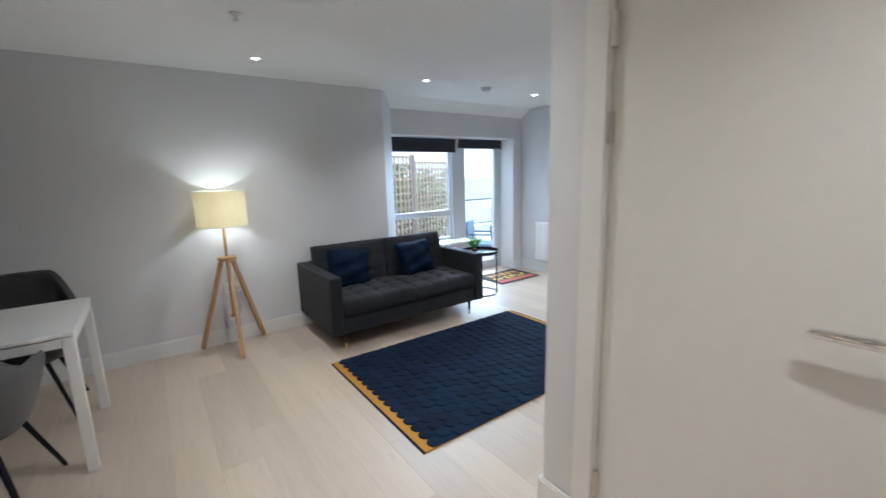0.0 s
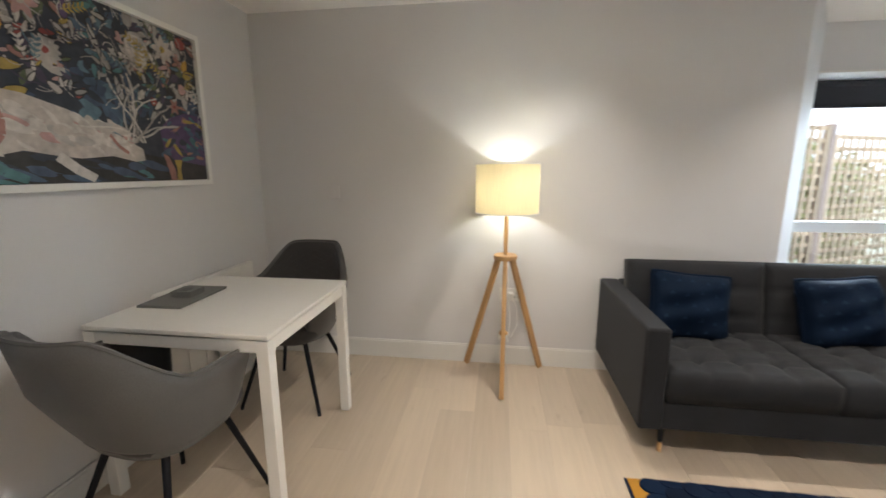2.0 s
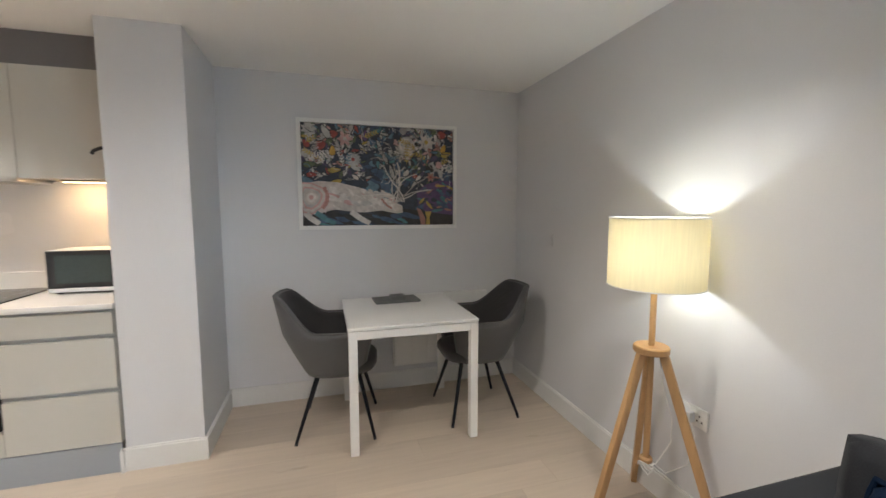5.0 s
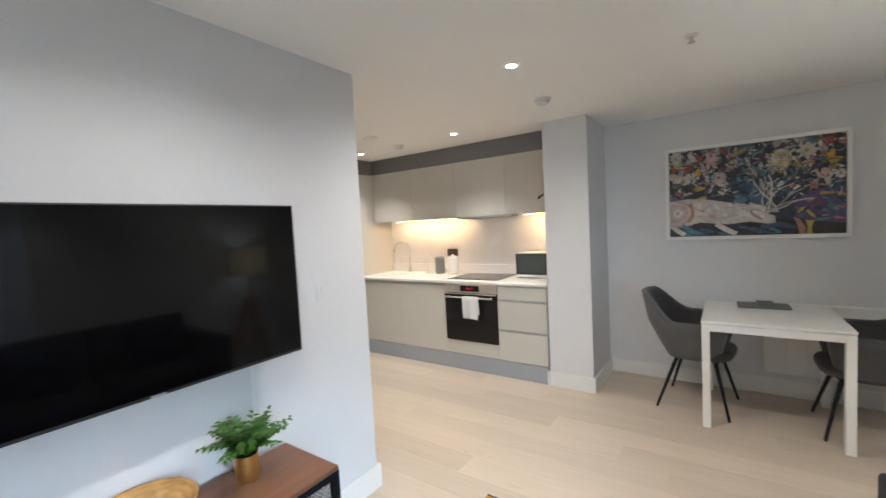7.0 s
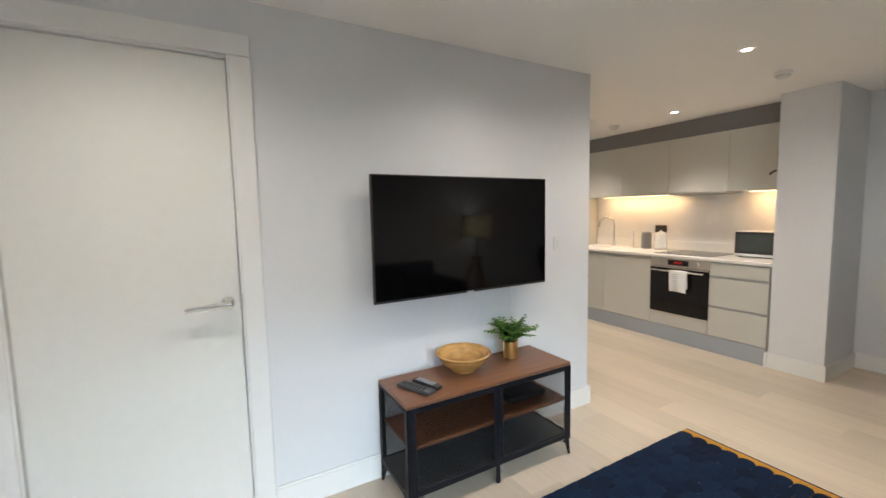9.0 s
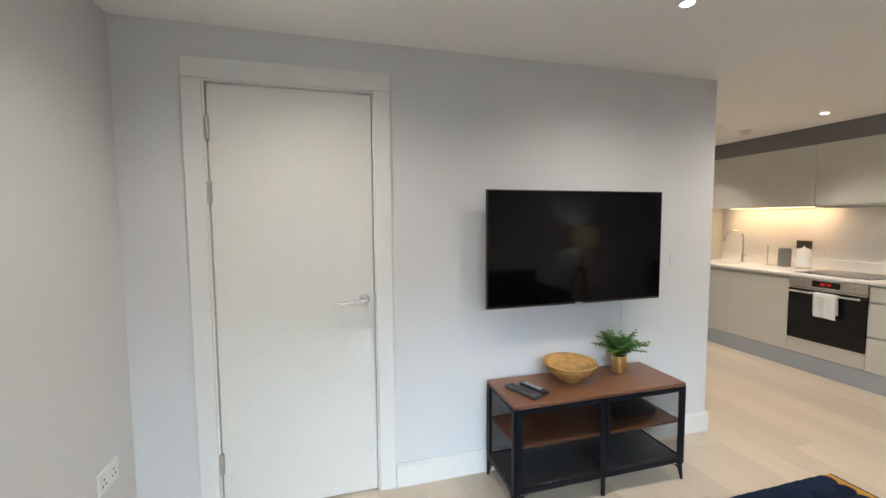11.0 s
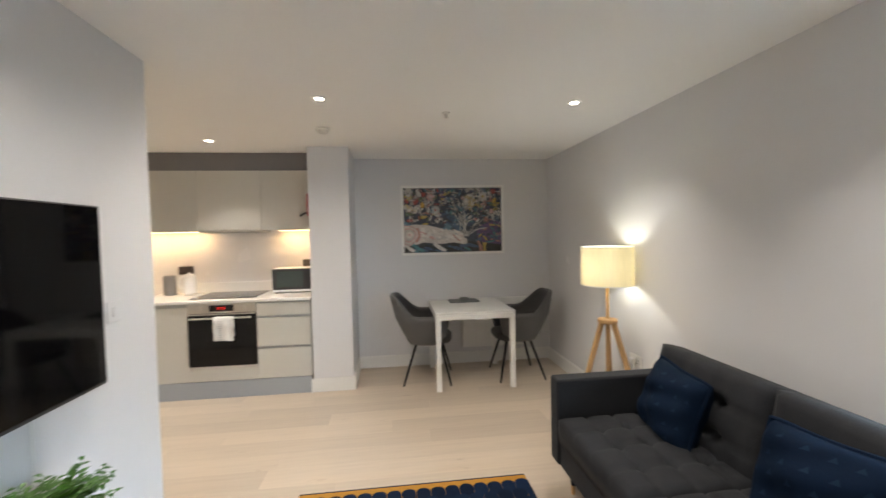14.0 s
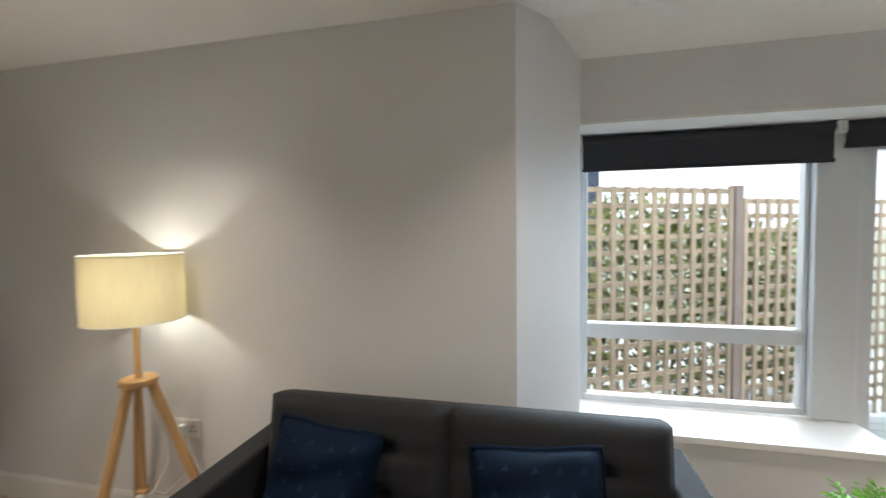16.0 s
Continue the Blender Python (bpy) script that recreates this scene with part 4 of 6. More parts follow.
    seat.faces.new(rs[0][::-1]); seat.faces.new(rs[-1])
    bmesh.ops.recalc_face_normals(seat, faces=seat.faces)
    part("seat", seat, M_VELVETDARK, c, "dark grey velvet seat cushion", smooth="all")
    part("seat_frame", boxed(-0.14, -0.13, 0.374, 0.14, 0.16, 0.3855, 0.004), M_BLACKMETAL, c)
    for sx in (-1, 1):
        for sy in (-1, 1):
            part("leg", rod(bmesh.new(), (sx * 0.225, 0.0 + sy * 0.225, 0.012), (sx * 0.122, 0.012 + sy * 0.122, 0.375), 0.0095, 0.0135, 10), M_BLACKMETAL, c, "slim black metal leg")
            part("glide", rod(bmesh.new(), (sx * 0.226, sy * 0.226, 0.0), (sx * 0.225, sy * 0.225, 0.012), 0.010, 0.0095, 10), M_BLACK, c)
    return c


first_chair = tub_chair(pose(-0.865, 2.655, 0, 0, 0, -7.5), "grey velvet tub chair with quilted back and black legs")
copy_thing(first_chair, pose(-0.83, 3.563, 0, 0, 0, 180))

pmat = thing("placemats", pose(-1.085, 3.065, 0.732, 0, 0, 2), "stack of dark grey placemats on the dining table", "placemat")
for k in range(3):
    part("placemat", boxed(-0.10 + 0.002 * k, -0.155, 0.004 * k + 0.0002, 0.10 + 0.002 * k, 0.155, 0.004 * k + 0.0038, 0.001), M_GREYMAT, pmat)
cst = thing("coaster_set", pose(-1.075, 3.075, 0.7442, 0, 0, 4), "stack of grey coasters on the placemats", "coaster")
for k in range(5):
    part("coaster", boxed(-0.048, -0.048, 0.0052 * k, 0.048, 0.048, 0.0052 * k + 0.0048, 0.001), M_GREYMAT, cst)
part("label", boxed(-0.02, -0.03, 0.0262, 0.02, 0.02, 0.0268), M_BLACK, cst)


def panel_heater(m, w, z0, z1, label):
    h = thing("panel_heater", m, label, "radiator", "electric radiators")
    part("body", boxed(-w / 2, 0.025, z0, w / 2, 0.062, z1, 0.008), M_WHITE, h)
    n = 6
    for i in range(n):
        a = -w / 2 + 0.012 + i * (w - 0.024) / n
        part("fin", boxed(a + 0.001, 0.0622, z0 + 0.012, a + (w - 0.024) / n - 0.001, 0.0665, z1 - 0.006, 0.003), M_WHITE, h)
    part("wall_bracket", boxed(-w / 2 + 0.08, 0.0005, z0 + 0.1, -w / 2 + 0.12, 0.0248, z1 - 0.08), M_STEEL, h)
    part("wall_bracket", boxed(w / 2 - 0.12, 0.0005, z0 + 0.1, w / 2 - 0.08, 0.0248, z1 - 0.08), M_STEEL, h)
    part("end_panel", boxed(w / 2 + 0.0003, 0.028, z0 + 0.01, w / 2 + 0.014, 0.07, z1 - 0.01, 0.004), M_OFFWHITE, h)
    return h


panel_heater(pose(EAST, 3.69, 0, 0, 0, 90), 0.78, 0.185, 0.72, "white electric radiator with vertical flutes")
panel_heater(pose(WEST, 3.455, 0, 0, 0, -90), 0.75, 0.185, 0.733, "white electric radiator behind the dining table")

# framed painting
art = thing("framed_painting", pose(WEST, 3.0, 1.612, 0, 0, -90), "bright abstract painting in a slim white frame", "painting")
AW, AH = 0.575, 0.383
fb = bmesh.new()
box(fb, -AW, 0.002, -AH, -AW + 0.026, 0.034, AH, 0.002)
box(fb, AW - 0.026, 0.002, -AH, AW, 0.034, AH, 0.002)
box(fb, -AW + 0.026, 0.002, -AH, AW - 0.026, 0.034, -AH + 0.026, 0.002)
box(fb, -AW + 0.026, 0.002, AH - 0.026, AW - 0.026, 0.034, AH, 0.002)
part("frame", fb, M_WHITE, art, "slim white picture frame")
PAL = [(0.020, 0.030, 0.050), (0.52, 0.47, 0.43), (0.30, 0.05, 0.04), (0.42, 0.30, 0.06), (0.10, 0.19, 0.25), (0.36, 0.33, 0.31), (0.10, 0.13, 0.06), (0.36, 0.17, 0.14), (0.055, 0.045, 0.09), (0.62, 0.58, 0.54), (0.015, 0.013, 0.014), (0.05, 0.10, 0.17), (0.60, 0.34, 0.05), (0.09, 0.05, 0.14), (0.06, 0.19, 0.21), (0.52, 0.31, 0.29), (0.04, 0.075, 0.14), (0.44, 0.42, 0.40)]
# inks lifted off black: the glossy reflection's grey veil is mixed into their colour
PM = [material("veiled_painting_ink", tuple(0.035 + v * 0.92 for v in c), 0.45, grain=35, vary=0.3, stain=9, spec=0.3) for c in PAL]
cv = bmesh.new()
layer = [0]


def daub(points, colour):
    layer[0] += 1
    y = 0.0125 + 0.000008 * layer[0]
    vs = [cv.verts.new((-max(-AW + 0.027, min(AW - 0.027, x)), y, max(-AH + 0.027, min(AH - 0.027, z)))) for x, z in points]
    f = cv.faces.new(vs)
    f.material_index = colour


def leaf_daub(r, x, z, length, width, ang, colour):
    pts = []
    for q in range(10):
        a = 2 * math.pi * q / 10
        px, pz = length * math.cos(a), width * math.sin(a) * (1 - 0.35 * math.cos(a))
        pts.append((x + px * math.cos(ang) - pz * math.sin(ang), z + px * math.sin(ang) + pz * math.cos(ang)))
    daub(pts, colour)


def stroke(points, w, colour):
    for (x0, z0), (x1, z1) in zip(points, points[1:]):
        dx, dz = x1 - x0, z1 - z0
        n = math.hypot(dx, dz) or 1
        ox, oz = -dz / n * w / 2, dx / n * w / 2
        daub([(x0 + ox, z0 + oz), (x1 + ox, z1 + oz), (x1 - ox, z1 - oz), (x0 - ox, z0 - oz)], colour)


ar_ = random.Random(11)


def uv(u, v):
    """From shares of the picture's width and depth to its own metres."""
    return (u - 0.5) * 1.096, (0.5 - v) * 0.712


def shape(points, colour):
    daub([uv(u, v) for u, v in points], colour)


def bloom(u, v, r, petals, colour, heart):
    x, z = uv(u, v)
    for q in range(petals):
        a = 2 * math.pi * q / petals
        leaf_daub(ar_, x + 0.62 * r * math.cos(a), z + 0.62 * r * math.sin(a), 0.5 * r, 0.26 * r, a, colour)
    leaf_daub(ar_, x, z, 0.26 * r, 0.26 * r, 0, heart)


def sprig(u, v, ang, n, colour):
    """A stem with pairs of small leaves."""
    x, z = uv(u, v)
    line = [(x + 0.02 * q * math.cos(ang), z + 0.02 * q * math.sin(ang)) for q in range(n + 1)]
    stroke(line, 0.003, colour)
    for x1, z1 in line[1:]:
        for sg in (-1, 1):
            leaf_daub(ar_, x1 + 0.011 * math.cos(ang + sg), z1 + 0.011 * math.sin(ang + sg), 0.012, 0.0045, ang + sg * 0.8, colour)


daub([(-AW, -AH), (AW, -AH), (AW, AH), (-AW, AH)], 0)
# broad soft ground of navy, slate and brown
for _ in range(150):
    u, v = ar_.random(), ar_.random() * 0.72
    pool = [0, 16, 11, 0, 16, 4] if 0.36 < u < 0.62 or v > 0.45 else [8, 5, 0, 6, 10, 17, 7, 8]
    x, z = uv(u, v)
    leaf_daub(ar_, x, z, ar_.uniform(0.03, 0.075), ar_.uniform(0.012, 0.03), ar_.uniform(0, 6.28), ar_.choice(pool))
# leaves and fruit of the two corners
for u0, u1, v0, v1, n in ((0.0, 0.45, 0.0, 0.52, 120), (0.60, 1.0, 0.0, 0.60, 110), (0.45, 0.62, 0.02, 0.55, 26)):
    for _ in range(n):
        u, v = ar_.uniform(u0, u1), ar_.uniform(v0, v1)
        x, z = uv(u, v)
        a, l = ar_.uniform(0, 6.28), ar_.uniform(0.016, 0.036)
        tone = ar_.choice([17, 5, 1, 17, 9, 6, 3, 7, 15, 8, 4, 2] if u < 0.45 else [17, 9, 5, 1, 17, 14, 8, 15, 7, 4, 6, 9] if u > 0.6 else [17, 4, 11, 5, 14])
        leaf_daub(ar_, x, z, l, l * ar_.uniform(0.3, 0.5), a, 10)
        leaf_daub(ar_, x, z, l * 0.86, l * ar_.uniform(0.24, 0.38), a, tone)
for u, v, l, w, a, c in ((0.12, 0.21, 0.036, 0.030, 0.4, 2), (0.19, 0.26, 0.034, 0.020, 1.5, 12), (0.03, 0.20, 0.030, 0.018, 2.2, 2), (0.20, 0.10, 0.030, 0.026, 0.2, 2), (0.20, 0.45, 0.044, 0.018, 0.1, 3), (0.21, 0.57, 0.042, 0.020, 0.4, 3), (0.05, 0.40, 0.042, 0.020, 0.1, 6), (0.06, 0.50, 0.036, 0.016, 0.0, 2), (0.15, 0.08, 0.050, 0.022, 2.1, 17), (0.92, 0.06, 0.036, 0.028, 0.0, 2), (0.93, 0.20, 0.034, 0.018, 1.2, 12), (0.95, 0.26, 0.040, 0.020, 0.3, 3), (0.90, 0.37, 0.026, 0.026, 0.0, 15), (0.73, 0.49, 0.018, 0.018, 0.0, 2), (0.49, 0.20, 0.046, 0.014, 1.9, 17), (0.52, 0.30, 0.050, 0.013, 2.1, 5), (0.57, 0.45, 0.050, 0.014, 1.8, 17), (0.42, 0.06, 0.030, 0.012, 1.4, 17), (0.40, 0.10, 0.040, 0.016, 1.5, 13), (0.48, 0.05, 0.030, 0.014, 0.4, 14)):
    x, z = uv(u, v)
    leaf_daub(ar_, x, z, l * 1.14, w * 1.18, a, 10)
    leaf_daub(ar_, x, z, l, w, a, c)
bloom(0.27, 0.14, 0.052, 6, 15, 1)
bloom(0.32, 0.34, 0.050, 14, 17, 2)
bloom(0.12, 0.36, 0.022, 6, 9, 3)
bloom(0.14, 0.66, 0.022, 6, 17, 1)
bloom(0.81, 0.14, 0.060, 8, 1, 3)
bloom(0.84, 0.50, 0.034, 6, 7, 2)
bloom(0.05, 0.06, 0.048, 9, 17, 5)
bloom(0.97, 0.40, 0.034, 8, 9, 14)
rx_, rz_ = uv(0.68, 0.19)
for rad, col in ((0.066, 17), (0.058, 9), (0.046, 17), (0.036, 9), (0.024, 5), (0.014, 9)):
    leaf_daub(ar_, rx_ + ar_.uniform(-0.004, 0.004), rz_ + ar_.uniform(-0.004, 0.004), rad, rad, ar_.uniform(0, 6), col)
for _ in range(22):
    sprig(ar_.choice([ar_.uniform(0.02, 0.45), ar_.uniform(0.6, 0.98)]), ar_.uniform(0.08, 0.5), ar_.uniform(0.3, 2.8), ar_.randint(3, 6), ar_.choice([17, 5, 9, 3, 4]))
for _ in range(40):
    x, z = uv(ar_.random(), ar_.random() * 0.7)
    leaf_daub(ar_, x, z, 0.0045, 0.0045, 0, 9)
# dark swirled form
shape([(0.74, 0.66), (0.80, 0.58), (0.90, 0.53), (1.0, 0.54), (1.0, 0.92), (0.90, 0.90), (0.80, 0.86), (0.75, 0.80)], 13)
for _ in range(44):
    x, z = uv(ar_.uniform(0.76, 1.0), ar_.uniform(0.57, 0.86))
    leaf_daub(ar_, x, z, ar_.uniform(0.018, 0.05), ar_.uniform(0.006, 0.016), ar_.uniform(-0.9, 0.9), ar_.choice([13, 14, 8, 16, 0, 7, 11, 3, 13, 0]))
# dark lower band
shape([(0.0, 0.86), (0.30, 0.84), (0.60, 0.82), (0.80, 0.86), (1.0, 0.90), (1.0, 1.0), (0.0, 1.0)], 10)
for _ in range(36):
    x, z = uv(ar_.uniform(0.0, 0.72), ar_.uniform(0.86, 0.99))
    leaf_daub(ar_, x, z, ar_.uniform(0.04, 0.09), ar_.uniform(0.008, 0.02), ar_.uniform(-0.45, -0.1), ar_.choice([0, 16, 10, 14, 11, 4, 10]))
# long pale form with soft tints
shape([(0.0, 0.59), (0.10, 0.56), (0.22, 0.57), (0.36, 0.62), (0.47, 0.69), (0.56, 0.74), (0.64, 0.80), (0.645, 0.87), (0.60, 0.88), (0.50, 0.85), (0.38, 0.87), (0.30, 0.86), (0.20, 0.84), (0.10, 0.88), (0.0, 0.90)], 1)
for _ in range(90):
    u = ar_.uniform(0.02, 0.58)
    mid = 0.72 + 0.10 * max(0, u - 0.3)
    x, z = uv(u, mid + ar_.uniform(-0.10, 0.10) * (1 - 0.9 * max(0, u - 0.15)))
    leaf_daub(ar_, x, z, ar_.uniform(0.025, 0.06), ar_.uniform(0.008, 0.02), ar_.uniform(-0.9, 0.1), ar_.choice([9, 1, 9, 17, 15, 9, 1, 1]))
cx_, cz_ = uv(0.055, 0.72)
for rad, col in ((0.112, 15), (0.100, 1), (0.080, 15), (0.066, 17), (0.050, 1), (0.034, 9), (0.016, 15)):
    leaf_daub(ar_, cx_, cz_, rad, rad, 0.3, col)
stroke([uv(0.135, 0.62), uv(0.155, 0.70), uv(0.15, 0.77), uv(0.12, 0.83)], 0.024, 7)
stroke([uv(0.50, 0.73), uv(0.53, 0.79), uv(0.57, 0.83)], 0.014, 7)
for pts in ([(0.02, 0.88), (0.05, 0.93), (0.10, 0.985)], [(0.30, 0.86), (0.36, 0.93), (0.42, 0.985)]):
    stroke([uv(u, v) for u, v in pts], 0.040, 9)
stroke([uv(0.08, 0.87), uv(0.14, 0.94), uv(0.20, 0.985)], 0.035, 14)
shape([(0.74, 0.82), (0.77, 0.84), (0.80, 0.93), (0.80, 1.0), (0.77, 1.0), (0.76, 0.92)], 7)
shape([(0.80, 0.86), (0.845, 0.86), (0.83, 0.93), (0.835, 1.0), (0.805, 1.0), (0.81, 0.93)], 3)
# pale branching twigs
for k in range(11):
    (x, z), a = uv(0.60 + ar_.uniform(-0.03, 0.06), 0.76), radians(ar_.uniform(25, 165))
    line = []
    for q in range(8):
        line.append((x, z))
        x += 0.042 * math.cos(a)
        z += 0.042 * math.sin(a)
        a += ar_.uniform(-0.32, 0.32)
    stroke(line, ar_.uniform(0.005, 0.010), ar_.choice([17, 5, 17, 9]))
for _ in range(150):
    (x, z), a = uv(ar_.random(), ar_.uniform(0.02, 0.55)), ar_.uniform(0, 6.28)
    curl, line = ar_.uniform(-0.5, 0.5), []
    for q in range(6):
        line.append((x, z))
        x += 0.013 * math.cos(a)
        z += 0.013 * math.sin(a)
        a += curl
    stroke(line, ar_.uniform(0.002, 0.005), ar_.choice([17, 5, 1, 10, 0, 4, 9, 8]))
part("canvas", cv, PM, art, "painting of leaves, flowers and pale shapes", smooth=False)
part("backing", boxed(-AW + 0.0265, 0.003, -AH + 0.0265, AW - 0.0265, 0.0118, AH - 0.0265), M_BLACK, art)

# floor lamp
fl = thing("floor_lamp", pose(LAMP_X, LAMP_Y, 0), "lit wooden tripod floor lamp with a cream drum shade", "lamp")
shb = bmesh.new()
for a, b in (((0.185, 1.057), (0.185, 1.337)),):
    ring0 = [shb.verts.new((a[0] * math.cos(2 * math.pi * i / 48), a[0] * math.sin(2 * math.pi * i / 48), a[1])) for i in range(48)]
    ring1 = [shb.verts.new((b[0] * math.cos(2 * math.pi * i / 48), b[0] * math.sin(2 * math.pi * i / 48), b[1])) for i in range(48)]
    for i in range(48):
        shb.faces.new((ring0[i], ring0[(i + 1) % 48], ring1[(i + 1) % 48], ring1[i]))
part("shade", shb, M_SHADE, fl, "cream fabric drum shade", smooth="all")
for z in (1.057, 1.337):
    part("shade_ring", tube(bmesh.new(), [(0.1852 * math.cos(2 * math.pi * i / 48), 0.1852 * math.sin(2 * math.pi * i / 48), z) for i in range(49)], 0.0028, 6), M_OFFWHITE, fl)
sp_ = bmesh.new()
for k in range(3):
    a = radians(120 * k)
    rod(sp_, (0, 0, 1.10), (0.184 * math.cos(a), 0.184 * math.sin(a), 1.062), 0.0022, seg=6)
part("spider", sp_, M_WHITE, fl)
part("pole", rod(bmesh.new(), (0, 0, 0.80), (0, 0, 1.10), 0.0125, seg=16), M_BEECH, fl)
part("bulb_holder", rod(bmesh.new(), (0, 0, 1.10), (0, 0, 1.14), 0.016, seg=16), M_WHITE, fl)
part("hub", lathe([(0, 0.772), (0.066, 0.772), (0.071, 0.777), (0.071, 0.797), (0.066, 0.802), (0, 0.802)], 36), M_BEECH, fl, "round beech hub")
for fx, fy in ((-0.243, 0.165), (-0.006, -0.27), (0.247, 0.163)):
    d = Vector((fx, fy, 0)).normalized() * 0.048
    part("leg", beamed((fx, fy, 0.004), (d.x, d.y, 0.772), 0.026, 0.034, 0.003), M_BEECH, fl)
part("centre_rod", rod(bmesh.new(), (0, 0, 0.30), (0, 0, 0.772), 0.0135, seg=14), M_BEECH, fl)
part("knob", lathe([(0, 0.285), (0.022, 0.285), (0.027, 0.292), (0.027, 0.302), (0.022, 0.308), (0, 0.308)]), M_BEECH, fl)
cord = [(0.012, 0.03, 0.77), (0.022, 0.06, 0.60), (0.03, 0.10, 0.47), (0.04, 0.09, 0.38), (0.035, 0.02, 0.29)]
for k in range(26):
    a = k * 0.8
    cord.append((0.030 * math.cos(a), 0.030 * math.sin(a), 0.285 - 0.02 * math.sin(k * 1.7) - 0.001 * k))
cord += [(0.05, 0.06, 0.25), (0.09, 0.13, 0.30), (0.085, 0.165, 0.42), (0.045, 0.175, 0.485)]
part("cord", tube(bmesh.new(), cord, 0.0028, 6), M_WHITE, fl, "white cord looped round the centre rod")
part("plug", boxed(0.018, 0.1905 - 0.032, 0.465, 0.062, 0.1905, 0.51, 0.006), M_WHITE, fl)
socket_plate(pose(0.42, NORTH, 0.49, 0, 0, 180), "white double socket behind the floor lamp", M_WHITE)


# ---- sofa corner ----
def tufted(w, d, h, nx, ny, depth, crown, res=7, seam=0.4, edge=0.022):
    depth, crown = depth * 1.5, crown * 1.25
    """A padded block, its top in x and y pulled down at a grid of buttons."""
    bm = bmesh.new()
    gx, gy = nx * res, ny * res
    grid = []
    for i in range(gx + 1):
        row = []
        for j in range(gy + 1):
            u, v = i / gx, j / gy
            x, y = (u - 0.5) * w, (v - 0.5) * d
            e = min(u * w, (1 - u) * w, v * d, (1 - v) * d)
            z = h - max(0, edge - e) ** 2 / edge * 0.9 + crown * math.sin(math.pi * u) * math.sin(math.pi * v)
            fu, fv = u * nx, v * ny
            bu, bv = abs(fu - round(fu)), abs(fv - round(fv))
            inner_u, inner_v = 0 < round(fu) < nx, 0 < round(fv) < ny
            if inner_u and inner_v:
                z -= depth * math.exp(-(bu * bu + bv * bv) / 0.022)
            if inner_u:
                z -= seam * depth * math.exp(-bu * bu / 0.008) * (1 if inner_v or True else 0)
            if inner_v:
                z -= seam * depth * math.exp(-bv * bv / 0.008)
            row.append(bm.verts.new((x, y, z)))
        grid.append(row)
    for i in range(gx):
        for j in range(gy):
            bm.faces.new((grid[i][j], grid[i + 1][j], grid[i + 1][j + 1], grid[i][j + 1]))
    rim = [grid[i][0] for i in range(gx + 1)] + [grid[gx][j] for j in range(1, gy + 1)] + [grid[i][gy] for i in range(gx - 1, -1, -1)] + [grid[0][j] for j in range(gy - 1, 0, -1)]
    low = [bm.verts.new((v.co.x * 0.985, v.co.y * 0.985, 0)) for v in rim]
    mid = [bm.verts.new((v.co.x * 1.004, v.co.y * 1.006, h * 0.45)) for v in rim]
    n = len(rim)
    for i in range(n):
        bm.faces.new((rim[i], mid[i], mid[(i + 1) % n], rim[(i + 1) % n]))
        bm.faces.new((mid[i], low[i], low[(i + 1) % n], mid[(i + 1) % n]))
    bm.faces.new(low)
    bmesh.ops.recalc_face_normals(bm, faces=bm.faces)
    return bm


SX0, SX1, SY0, SY1 = 0.975, 2.575, 3.215, 4.075
SXC = (SX0 + SX1) / 2
sofa = thing("sofa", pose(SXC, 0, 0), "charcoal two seat sofa with tufted cushions and slim arms", "sofa")
HW = (SX1 - SX0) / 2
for s in (-1, 1):
    x0, x1 = (-HW, -HW + 0.105) if s < 0 else (HW - 0.105, HW)
    part("arm", boxed(x0, SY0, 0.15, x1, SY1, 0.632, 0.014, 3), M_SOFA, sofa, "slim padded arm")
    part("arm_welt", tube(bmesh.new(), [(x0 + 0.012, SY0 + 0.003, 0.165), (x0 + 0.012, SY0 + 0.003, 0.618), (x1 - 0.012, SY0 + 0.003, 0.618), (x1 - 0.012, SY0 + 0.003, 0.165)], 0.004, 6), M_SOFA, sofa)
part("base", boxed(-HW + 0.1055, SY0 + 0.012, 0.15, HW - 0.1055, SY1, 0.285, 0.008), M_SOFA, sofa)
part("back_frame", boxed(-HW + 0.1055, 3.94, 0.2855, HW - 0.1055, SY1, 0.635, 0.014), M_SOFA, sofa)
CW = HW - 0.108
for s in (-1, 1):
    b = tufted(CW - 0.004, 0.60, 0.145, 4, 4, 0.024, 0.016)
    b.transform(Matrix.Translation((s * CW / 2, SY0 + 0.302, 0.286)))
    part("seat_cushion", b, M_SOFA, sofa, "button tufted seat cushion", smooth="all")
    b = tufted(CW + 0.008, 0.45, 0.15, 3, 3, 0.050, 0.022, seam=0.10, edge=0.03)
    b.transform(Matrix.Translation((s * (CW / 2 + 0.004), 3.925, 0.56)) @ Matrix.Rotation(radians(79), 4, "X"))
    cushion_m = Matrix.Translation((s * (CW / 2 + 0.004), 3.925, 0.56)) @ Matrix.Rotation(radians(79), 4, "X")
    part("back_cushion", b, M_SOFA, sofa, "button tufted back cushion", smooth="all")
    for bx in (-0.5, 0.5):
        for by in (-0.5, 0.5):
            bb = lathe([(0, 0.014), (0.008, 0.012), (0.013, 0.004), (0.013, 0.0)], 12)
            bb.transform(cushion_m @ Matrix.Translation((bx * (CW + 0.008) / 1.5 / 1.0 * 0.5, by * 0.45 / 1.5 * 0.5, 0.080)))
            part("button", bb, M_SOFA, sofa)
